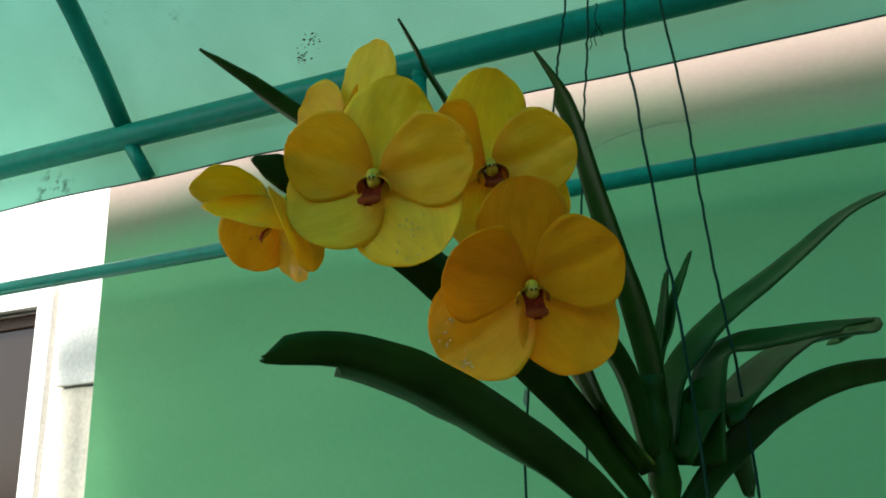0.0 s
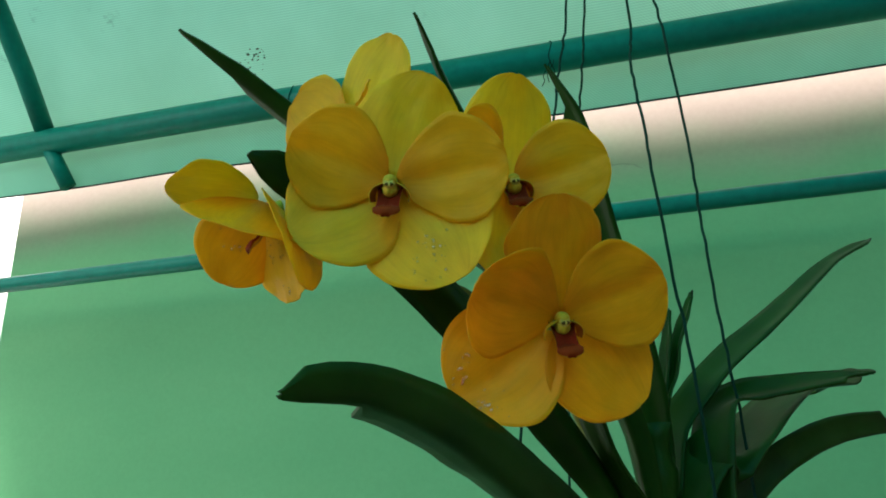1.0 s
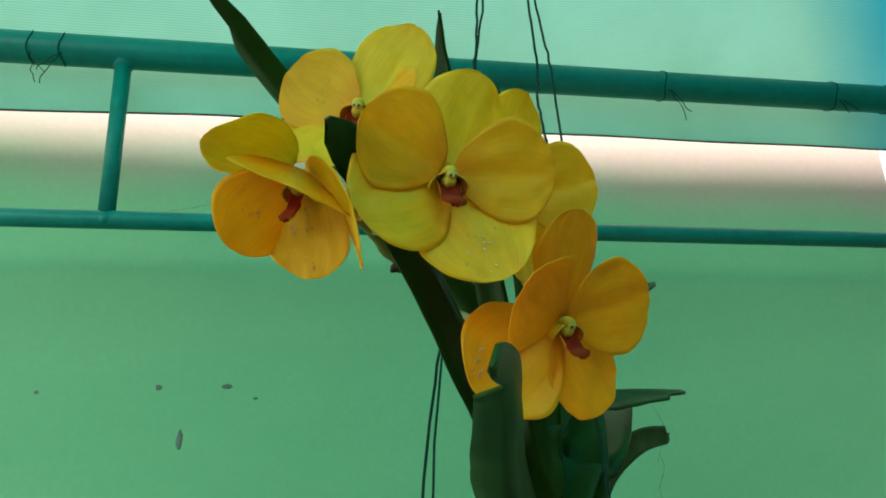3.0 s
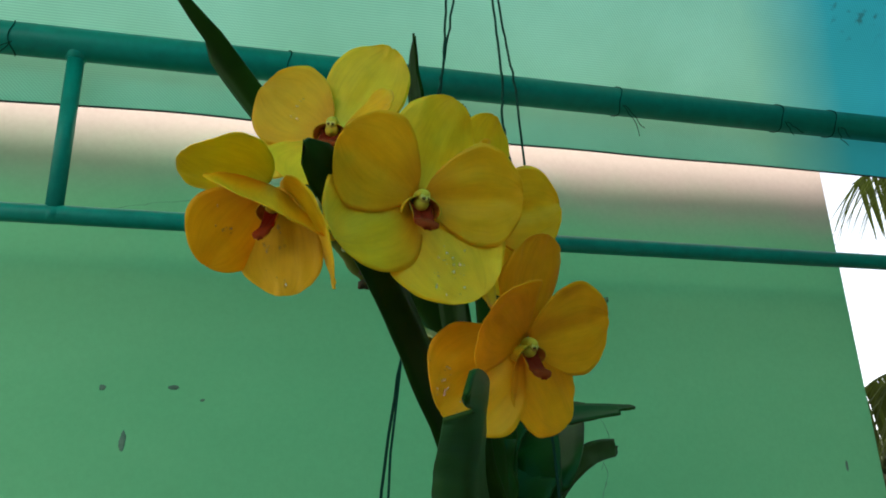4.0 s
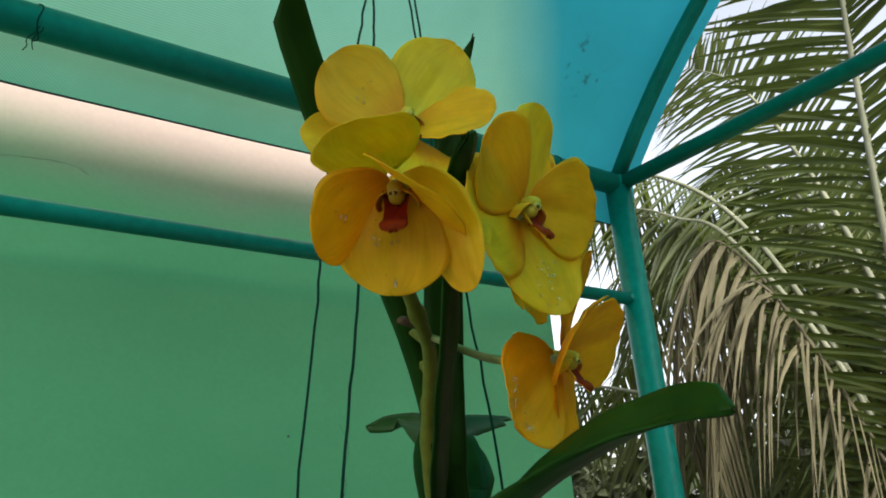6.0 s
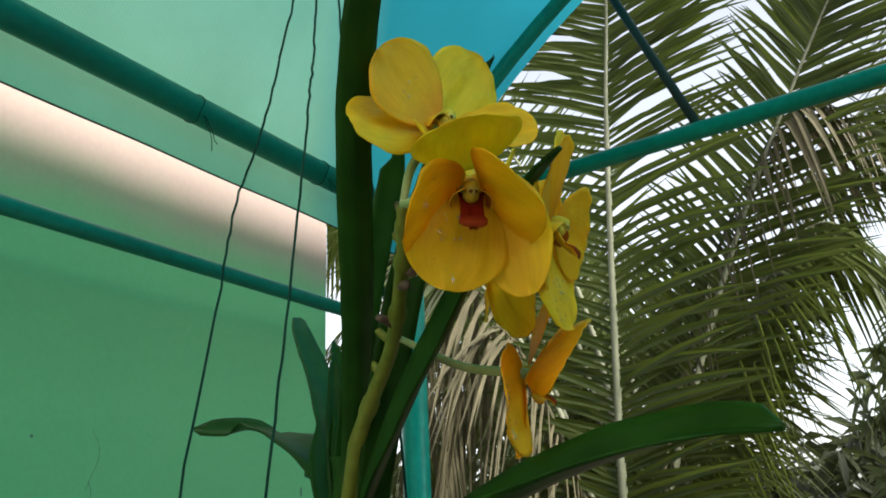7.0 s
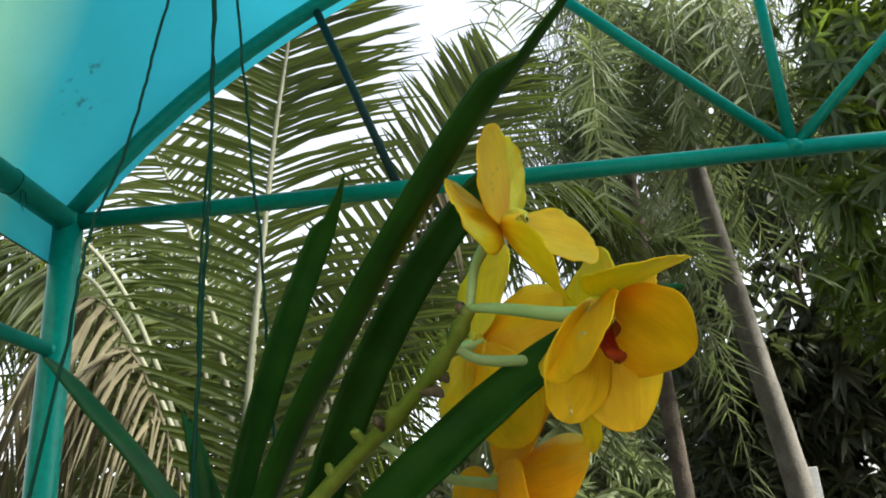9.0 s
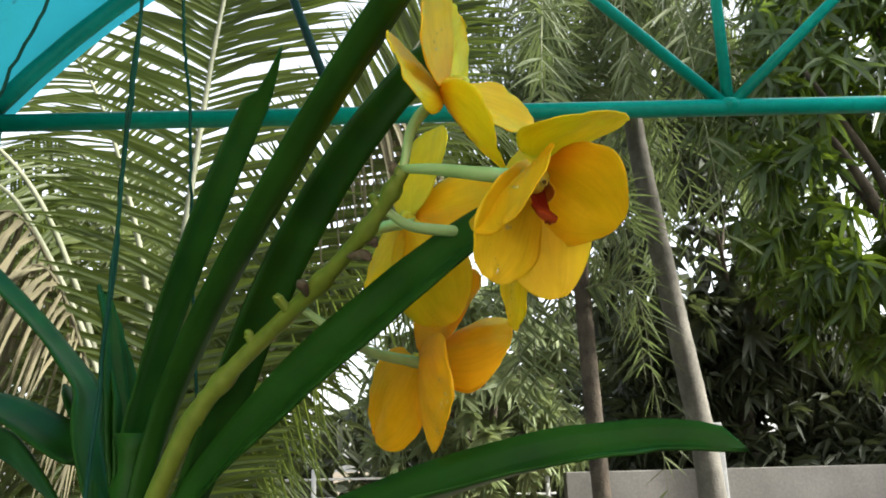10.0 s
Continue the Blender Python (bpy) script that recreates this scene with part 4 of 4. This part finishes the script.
    ob.parent, ob.matrix_parent_inverse = basket, Matrix.Translation((-0.075, -0.23, -1.16))
WIRES = [
    [(0.076, 0.220, 1.900), (0.069, 0.217, 1.821), (0.060, 0.213, 1.771), (0.052, 0.210, 1.722), (0.033, 0.205, 1.60), (0.014, 0.200, 1.48), (0.000, 0.200, 1.248)],
    [(0.092, 0.253, 1.930), (0.081, 0.262, 1.846), (0.074, 0.266, 1.798), (0.066, 0.272, 1.751), (0.058, 0.282, 1.706), (0.050, 0.285, 1.640), (0.034, 0.300, 1.45), (0.040, 0.306, 1.248)],
    [(0.113, 0.217, 1.900), (0.114, 0.207, 1.803), (0.111, 0.203, 1.765), (0.114, 0.197, 1.710), (0.118, 0.192, 1.63), (0.126, 0.182, 1.50), (0.128, 0.165, 1.248)],
    [(0.127, 0.240, 1.900), (0.138, 0.242, 1.816), (0.145, 0.248, 1.712), (0.147, 0.247, 1.613), (0.153, 0.250, 1.50), (0.154, 0.252, 1.248)],
]
for k, w in enumerate(WIRES):
    pts = curve_points([HOOK, *w], 60)
    rnd = random.Random(k)
    pts = [p + Vector((rnd.uniform(-1, 1), rnd.uniform(-1, 1), 0)) * 0.0007 for p in pts]
    tagged(finish("hanging_wire", sweep(bmesh.new(), pts, 0.0010, 6), M_wire), "thin green coated hanging wire, slightly kinked", "wire", group="wires that carry the orchid")
ring = [HOOK + Vector((0.012 * math.cos(a), 0, 0.012 + 0.012 * math.sin(a))) for a in [2 * math.pi * i / 24 for i in range(25)]]
hook = bmesh.new()
sweep(hook, ring, 0.0016, 6)
sweep(hook, [HOOK + Vector((0, 0, 0.024)), Vector((0.108, 0.235, vault(0.249) - 0.05))], 0.0014, 6)
tagged(finish("hook", hook, M_wire), "wire hook hanging from the roof purlin", "hook")

# ---------------------------------------------------------------- garden: palms and trees
def leaflet(verts, faces, base, tip, width, normal, droop, rnd, segs=4):
    """Folded narrow leaflet: three columns, sagging along its length."""
    d = tip - base
    ln = d.length
    t = d.normalized()
    side = t.cross(normal)
    side = side.normalized() if side.length > 1e-4 else t.orthogonal().normalized()
    nn = side.cross(t)
    start = len(verts)
    for i in range(segs + 1):
        u = i / segs
        w = width * 0.5 * (0.55 + 1.5 * u - 2.05 * u * u) if u < 0.999 else width * 0.02
        w = max(w, width * 0.03)
        p = base + d * u + Vector((0, 0, -droop * ln * u * u))
        verts.append(p + side * w + nn * w * 0.35)
        verts.append(p)
        verts.append(p - side * w + nn * w * 0.35)
    for i in range(segs):
        a = start + i * 3
        faces.append((a, a + 1, a + 4, a + 3))
        faces.append((a + 1, a + 2, a + 5, a + 4))


def frond(palm, inv, ctrl, leaf_len, n, rnd, mat, droop=0.25, forward=0.45, width=0.045, plane=None, rib=0.022, limp=0.0, name="frond", plume=0):
    """A feather frond: rib as part, leaflets joined below it."""
    pts = curve_points(ctrl, 60)
    bm = bmesh.new()
    sweep(bm, pts, [rib * (1 - 0.85 * i / 60) for i in range(61)], 8)
    r = finish(name, bm, {M_palm: M_rachis, M_foxtail: M_rib}.get(mat, mat))
    r.parent, r.matrix_parent_inverse = palm, inv
    verts, faces = [], []
    for k in range(n):
        u = 0.10 + 0.89 * (k + rnd.uniform(-0.3, 0.3)) / n
        i = min(max(int(u * 60), 0), 59)
        p = pts[i].lerp(pts[i + 1], u * 60 - i)
        t = (pts[min(i + 2, 60)] - pts[max(i - 2, 0)]).normalized()
        up = Vector(plane) if plane else Vector((0, 0, 1))
        s = t.cross(up)
        s = s.normalized() if s.length > 1e-3 else t.orthogonal()
        nrm = s.cross(t)
        size = leaf_len * (0.45 + 0.95 * math.sin(math.pi * min(0.08 + u * 0.88, 1)) ** 0.8) * 0.75
        for sg in (-1, 1) * (plume or 1):
            if plume:
                q = rnd.uniform(0, 2 * math.pi)
                d = s * math.cos(q) + nrm * math.sin(q) + t * forward + Vector((0, 0, -limp)) * rnd.uniform(0.6, 1.4)
                leaflet(verts, faces, p, p + d.normalized() * size * rnd.uniform(0.7, 1.1), width * rnd.uniform(0.75, 1.15), nrm, droop * rnd.uniform(0.5, 1.6), rnd, 3)
                continue
            d = s * sg * (1 - 0.25 * rnd.random()) + t * (forward + 0.5 * u * forward + rnd.uniform(-0.12, 0.12)) + nrm * rnd.uniform(-0.05, 0.22) + Vector((0, 0, -limp)) * rnd.uniform(0.6, 1.4)
            tip = p + d.normalized() * size * rnd.uniform(0.85, 1.1)
            leaflet(verts, faces, p, tip, width * rnd.uniform(0.75, 1.15), nrm, droop * rnd.uniform(0.5, 1.6), rnd)
    ob = raw_mesh("leaf_fringe", verts, faces, mat, r)
    ob["kind"] = "stuff"
    return r


def ringed_trunk(pts, r0, r1, n=60):
    pp = curve_points(pts, n)
    return sweep(bmesh.new(), pp, [(r0 + (r1 - r0) * i / n) * (1 + 0.035 * ((i % 4) == 0)) for i in range(n + 1)], 18)


rnd = random.Random(11)
PB = Vector((4.15, 1.50, 0.0))
coconut = tagged(empty("coconut_palm", PB), "young coconut palm with long green fronds", "palm tree")
CI = Matrix.Translation(-PB)
bm = ringed_trunk([PB, PB + Vector((0, 0.02, 0.5)), PB + Vector((0, 0, 1.0))], 0.22, 0.16, 30)
ob = finish("trunk", bm, M_bark)
ob.parent, ob.matrix_parent_inverse = coconut, CI
C0 = PB + Vector((0, 0, 0.85))
frond(coconut, CI, [C0, (4.05, 1.42, 1.9), (4.0, 1.26, 3.72), (3.98, 1.14, 4.7), (3.85, 1.0, 5.9)], 0.95, 130, rnd, M_palm, 0.14, 0.30, 0.050, plane=(-1, 0, 0.1), rib=0.032)
frond(coconut, CI, [C0, (4.3, 1.05, 2.1), (4.3, 0.60, 3.1), (4.3, 0.10, 4.0), (4.25, -0.25, 4.55)], 0.80, 120, rnd, M_palm, 0.14, 0.5, 0.042, plane=(-1, 0, 0.3), rib=0.03)
frond(coconut, CI, [C0, (4.5, 1.0, 2.0), (4.6, 0.6, 2.75), (4.7, 0.2, 3.1), (4.7, -0.2, 2.6)], 0.8, 84, rnd, M_palm, 0.5, 0.4, 0.04, rib=0.028, limp=0.8)
frond(coconut, CI, [C0, (4.9, 0.9, 2.4), (5.0, 0.2, 3.6), (5.1, -0.5, 4.05), (5.2, -1.15, 3.65)], 0.8, 110, rnd, M_palm, 0.4, 0.4, 0.036, rib=0.026, limp=0.6)
frond(coconut, CI, [C0, (5.1, 0.9, 2.5), (5.4, 0.2, 3.5), (5.6, -0.6, 3.9), (5.8, -1.3, 3.6)], 0.8, 110, rnd, M_palm, 0.35, 0.4, 0.036, rib=0.026, limp=0.4)
frond(coconut, CI, [C0, (4.5, 2.2, 1.55), (4.8, 3.0, 2.0), (4.8, 4.0, 2.36), (4.8, 4.75, 2.48), (4.8, 5.3, 2.3)], 0.75, 96, rnd, M_palm, 0.35, 0.4, 0.046, rib=0.026, limp=1.3)
frond(coconut, CI, [C0, (4.5, 2.0, 2.3), (4.7, 2.6, 3.4), (4.7, 3.3, 3.98), (4.7, 3.95, 4.1), (4.7, 4.6, 4.02)], 0.85, 80, rnd, M_palm, 0.35, 0.5, 0.042, rib=0.026, limp=1.2)
frond(coconut, CI, [C0, (4.35, 1.9, 2.1), (4.4, 2.46, 3.1), (4.4, 2.8, 3.35), (4.4, 3.15, 3.55), (4.4, 3.4, 3.5)], 0.62, 60, rnd, M_palm, 0.35, 0.3, 0.042, rib=0.024, limp=1.0)
frond(coconut, CI, [C0, (4.7, 1.7, 2.3), (5.0, 2.1, 3.6), (5.3, 2.6, 4.6), (5.6, 3.2, 5.2)], 0.95, 100, rnd, M_palm, 0.2, 0.4, 0.046, plane=(-1, 0, 0.3), rib=0.03)
for ctrl in ([C0, (5.0, 1.6, 2.0), (5.5, 1.9, 2.9), (5.9, 2.3, 2.9), (6.1, 2.6, 2.2)], [C0, (5.0, 1.9, 1.9), (5.4, 2.7, 2.5), (5.6, 3.4, 2.4), (5.7, 4.0, 1.6)], [C0, (5.0, 1.2, 2.2), (5.6, 1.1, 3.2), (6.1, 1.2, 3.2), (6.4, 1.3, 2.4)], [C0, (4.9, 1.4, 1.7), (5.3, 1.5, 2.1), (5.6, 1.7, 1.9), (5.8, 1.8, 1.3)],
             [C0, (4.9, 1.9, 2.4), (5.2, 2.4, 3.7), (5.4, 3.0, 4.0), (5.5, 3.7, 3.4)]):
    frond(coconut, CI, ctrl, 0.9, 80, rnd, M_palm, 0.4, 0.4, 0.040, rib=0.026, limp=0.7)
# withered fronds that hang down inside the crown
for ctrl, ln in (([C0, (4.0, 1.75, 1.9), (3.9, 2.05, 2.6), (3.85, 2.35, 2.3), (3.85, 2.5, 1.5)], 0.6),                  ([C0, (4.1, 1.9, 2.2), (4.0, 2.3, 2.95), (3.95, 2.6, 2.6), (3.95, 2.75, 1.8)], 0.65),
                 ([C0, (4.35, 1.0, 2.5), (4.35, 0.5, 3.4), (4.3, 0.15, 3.72), (4.3, -0.15, 3.5)], 0.42)):
    frond(coconut, CI, ctrl, ln, 44, rnd, M_palm_dry, 0.9, 0.5, 0.040, rib=0.016, limp=1.1, name="dry_frond")

# another coconut palm further back
DB = Vector((7.4, 3.4, 0.0))
coconut_2 = tagged(empty("coconut_palm", DB), "coconut palm with dark green fronds behind the first", "palm tree")
DI = Matrix.Translation(-DB)
ob = finish("trunk", ringed_trunk([DB, DB + Vector((0.05, 0.02, 1.2)), DB + Vector((0, 0.1, 2.4))], 0.19, 0.13, 40), M_bark)
ob.parent, ob.matrix_parent_inverse = coconut_2, DI
D0 = DB + Vector((0, 0.1, 2.3))
for k in range(13):
    a = 2 * math.pi * k / 13 + rnd.uniform(-0.15, 0.15)
    out = Vector((math.cos(a), math.sin(a), 0))
    rise, reach = rnd.uniform(0.7, 2.3), rnd.uniform(1.5, 2.3)
    frond(coconut_2, DI, [D0, D0 + out * reach * 0.3 + Vector((0, 0, rise * 0.8)), D0 + out * reach * 0.7 + Vector((0, 0, rise)), D0 + out * reach + Vector((0, 0, rise * 0.75)), D0 + out * reach * 1.2 + Vector((0, 0, rise * 0.3))], 0.85, 64, rnd, M_palm, 0.35, 0.4, 0.046, rib=0.026, limp=0.4)

# a second, taller palm behind with dark drooping fronds
QB = Vector((6.6, -1.62, 0.0))
areca = tagged(empty("palm", QB), "tall palm with dense dark drooping fronds", "palm tree")
QI = Matrix.Translation(-QB)
ob = finish("trunk", ringed_trunk([QB, QB + Vector((0.05, 0.05, 2.2)), QB + Vector((0, 0.1, 4.7))], 0.085, 0.07, 60), M_bark)
ob.parent, ob.matrix_parent_inverse = areca, QI
Q0 = QB + Vector((0, 0.1, 4.6))
for k in range(25):
    a = 2.4 * k + rnd.uniform(-0.3, 0.3)
    out = Vector((math.cos(a), math.sin(a), 0))
    rise, reach, fall = rnd.uniform(0.2, 2.0), rnd.uniform(0.9, 1.8), rnd.uniform(0.5, 1.9)
    start = Q0 - Vector((0, 0, 0.0 if k < 19 else rnd.uniform(0.6, 1.6)))
    if k >= 19:
        rise, reach, fall = rnd.uniform(-0.1, 0.5), rnd.uniform(0.5, 0.9), rnd.uniform(1.2, 2.2)
    frond(areca, QI, [start, start + out * reach * 0.3 + Vector((0, 0, rise * 0.8)), start + out * reach * 0.75 + Vector((0, 0, rise)), start + out * reach * 1.05 + Vector((0, 0, rise * 0.4 - 0.3)), start + out * reach * 1.2 + Vector((0, 0, -fall))], 0.48, 46, rnd, M_foxtail, 0.22, 0.45, 0.032, rib=0.014, limp=0.15, plume=1 + k % 2)

# foxtail palm with a pale ringed trunk
FB = Vector((7.0, -2.72, 0.0))
foxtail = tagged(empty("foxtail_palm", FB), "tall palm with pale ringed trunk and drooping grey-green leaves", "palm tree")
FI = Matrix.Translation(-FB)
ob = finish("trunk", ringed_trunk([FB, FB + Vector((0.03, 0.03, 1.5)), FB + Vector((0.05, 0.22, 3.2)), FB + Vector((0, 0.4, 4.6)), FB + Vector((0, 0.45, 5.7))], 0.13, 0.085, 80), M_trunk)
ob.parent, ob.matrix_parent_inverse = foxtail, FI
F0 = FB + Vector((0, 0.45, 5.6))
for k in range(22):
    a = 2.4 * k + rnd.uniform(-0.2, 0.2)
    out = Vector((math.cos(a), math.sin(a), 0))
    rise, reach, fall = rnd.uniform(0.2, 1.5), rnd.uniform(0.9, 1.7), rnd.uniform(1.2, 2.9)
    frond(foxtail, FI, [F0, F0 + out * reach * 0.35 + Vector((0, 0, rise)), F0 + out * reach * 0.8 + Vector((0, 0, rise * 0.9)), F0 + out * reach * 1.1 + Vector((0, 0, -0.4 * fall)), F0 + out * reach * 1.15 + Vector((0, 0, -fall))], 0.42, 58, rnd, M_foxtail, 0.4, 0.4, 0.031, rib=0.014, limp=0.45, plume=2)


def leafy_tree(name, label, base, trunk_top, centre, radii, clusters, mat, leaf_len, leaf_w, seed, per=9, keep=None, bark=None):
    """Trunk, limbs and a crown of whorls of long leaves."""
    rr = random.Random(seed)
    base, centre = Vector(base), Vector(centre)
    tree = tagged(empty(name, base), label, "tree")
    inv = Matrix.Translation(-base)
    bm = bmesh.new()
    top = Vector(trunk_top)
    sweep(bm, curve_points([base, base.lerp(top, 0.5) + Vector((0.06, -0.05, 0)), top], 16), [0.16 - 0.07 * i / 16 for i in range(17)], 12)
    limbs = []
    for k in range(9):
        e = centre + Vector((rr.uniform(-0.8, 0.8) * radii[0], rr.uniform(-0.8, 0.8) * radii[1], rr.uniform(-0.6, 0.7) * radii[2]))
        mid = top.lerp(e, 0.5) + Vector((rr.uniform(-0.2, 0.2), rr.uniform(-0.2, 0.2), 0.2))
        lp = curve_points([top - Vector((0, 0, 0.1)), mid, e], 12)
        sweep(bm, lp, [0.06 - 0.045 * i / 12 for i in range(13)], 7)
        limbs.append(lp)
    ob = finish("trunk", bm, bark or M_bark)
    ob.parent, ob.matrix_parent_inverse = tree, inv
    verts, faces = [], []
    count = 0
    while count < clusters:
        q = Vector((rr.uniform(-1, 1), rr.uniform(-1, 1), rr.uniform(-1, 1)))
        if q.length > 1 or q.length < 0.35 or (noise.noise(q * 2.3 + Vector((seed, 0, 0))) < -0.12):
            continue
        count += 1
        p = centre + Vector((q.x * radii[0], q.y * radii[1], q.z * radii[2]))
        axis = (q + Vector((rr.uniform(-0.6, 0.6), rr.uniform(-0.6, 0.6), rr.uniform(-0.4, 0.5)))).normalized()
        s = axis.orthogonal().normalized()
        o = axis.cross(s)
        for j in range(per):
            a = 2 * math.pi * j / per + rr.uniform(-0.3, 0.3)
            d = (s * math.cos(a) + o * math.sin(a)) * 0.9 + axis * rr.uniform(0.0, 0.7) + Vector((0, 0, -0.35))
            L = leaf_len * rr.uniform(0.7, 1.15)
            leaflet(verts, faces, p + axis * rr.uniform(-0.05, 0.05), p + d.normalized() * L, leaf_w * rr.uniform(0.8, 1.2), axis, 0.25 * rr.uniform(0.4, 1.8), rr, 3)
    ob = raw_mesh("crown", verts, faces, mat, tree)
    ob.matrix_parent_inverse = inv
    return tree


leafy_tree("mango_tree", "mango tree with long drooping yellow-green leaves", (5.3, -4.2, 0), (5.2, -4.0, 2.2), (5.0, -3.75, 4.1), (1.0, 1.55, 2.2), 900, M_mango, 0.24, 0.062, 21)
leafy_tree("mango_tree", "dense dark green tree behind the palms", (10.5, -4.6, 0), (10.5, -4.6, 2.4), (10.5, -4.6, 5.2), (1.8, 2.4, 3.0), 700, M_woods, 0.36, 0.12, 22)
leafy_tree("tree", "sparse pale green tree in the garden", (9.6, -0.9, 0), (9.6, -0.9, 1.6), (9.6, -0.8, 2.4), (1.1, 1.4, 1.5), 330, M_bush, 0.30, 0.10, 23)


# far foliage all round, lower towards the open side; unseen stretches shape the light
def woods():
    rr = random.Random(31)
    verts, faces = [], []
    for k in range(8000):
        a = rr.uniform(0, 2 * math.pi)
        r = rr.uniform(13, 19)
        x, y = r * math.cos(a), r * math.sin(a)
        top = 3.0 + 3.8 * (0.5 + 0.5 * noise.noise(Vector((x * 0.13, y * 0.13, 0)))) + 1.2 * noise.noise(Vector((x * 0.5, y * 0.5, 3)))
        if x > 0 and y / x > -0.17 and x > 0.3 * r:
            top = 2.5 + 0.8 * noise.noise(Vector((y * 0.6, 1, 0)))
        # extra height out of view, added to hold back south-east sky light
        if -0.2 < math.cos(a) < 0.6 and y < 0:
            top += 2.6
        # kept low out of view so that sky light comes in
        if math.cos(a) < -0.35 or (y < 0 and math.cos(a) < 0.3):
            top = 1.4
        z = rr.uniform(0, max(top, 0.5))
        if noise.noise(Vector((x * 0.45, y * 0.45, z * 0.6))) < -0.22:
            continue
        p = Vector((x, y, z))
        for j in range(7):
            d = Vector((rr.uniform(-1, 1), rr.uniform(-1, 1), rr.uniform(-0.9, 0.6))).normalized()
            leaflet(verts, faces, p + d * 0.05, p + d * rr.uniform(0.35, 0.8), rr.uniform(0.14, 0.28), Vector((rr.uniform(-1, 1), rr.uniform(-1, 1), 0.5)), 0.2, rr, 2)
    # thicket behind the garden wall
    for k in range(4200):
        x, y = rr.uniform(9.8, 13.0), rr.uniform(-9.5, -2.7)
        top = 3.6 + 1.0 * noise.noise(Vector((x * 0.6, y * 0.6, 7)))
        z = rr.uniform(0, top)
        if noise.noise(Vector((x * 0.8, y * 0.8, z * 0.9))) < -0.28:
            continue
        p = Vector((x, y, z))
        for j in range(7):
            d = Vector((rr.uniform(-1, 1), rr.uniform(-1, 1), rr.uniform(-1, 0.6))).normalized()
            leaflet(verts, faces, p + d * 0.04, p + d * rr.uniform(0.2, 0.42), rr.uniform(0.06, 0.12), Vector((rr.uniform(-1, 1), rr.uniform(-1, 1), 0.5)), 0.25, rr, 2)
    ob = raw_mesh("woods", verts, faces, M_woods)
    return tagged(ob, "far dark green trees round the garden, added ones out of view", "trees", kind="stuff")


woods()

# ---------------------------------------------------------------- garden wall, pillar and fence
tagged(finish("wall_garden", box(9.0, 9.18, -14.0, -1.75, -0.02, 1.40, 0.01), M_garden_wall, smooth=False), "low aged whitewashed garden wall", "wall", kind="structure")
pillar = tagged(finish("pillar", box(8.86, 9.0, -3.60, -3.40, -0.02, 1.92, 0.012), M_grey_post, smooth=False), "grey weathered concrete pillar at the garden wall", "pillar")
fence = tagged(empty("fence", (9.4, 1.0, 0)), "pale metal rail fence beyond the garden", "fence")
for k in range(5):
    ob = finish("rail", tube((9.4, -1.7, 0.5 + 0.22 * k), (9.4, 5.0, 0.5 + 0.22 * k), 0.014, 8), M_white)
    ob.parent, ob.matrix_parent_inverse = fence, Matrix.Translation((-9.4, -1.0, 0))
for y in (-1.6, -0.2, 1.2, 2.6, 4.0):
    ob = finish("post", tube((9.4, y, -0.02), (9.4, y, 1.5), 0.03, 10), M_white)
    ob.parent, ob.matrix_parent_inverse = fence, Matrix.Translation((-9.4, -1.0, 0))
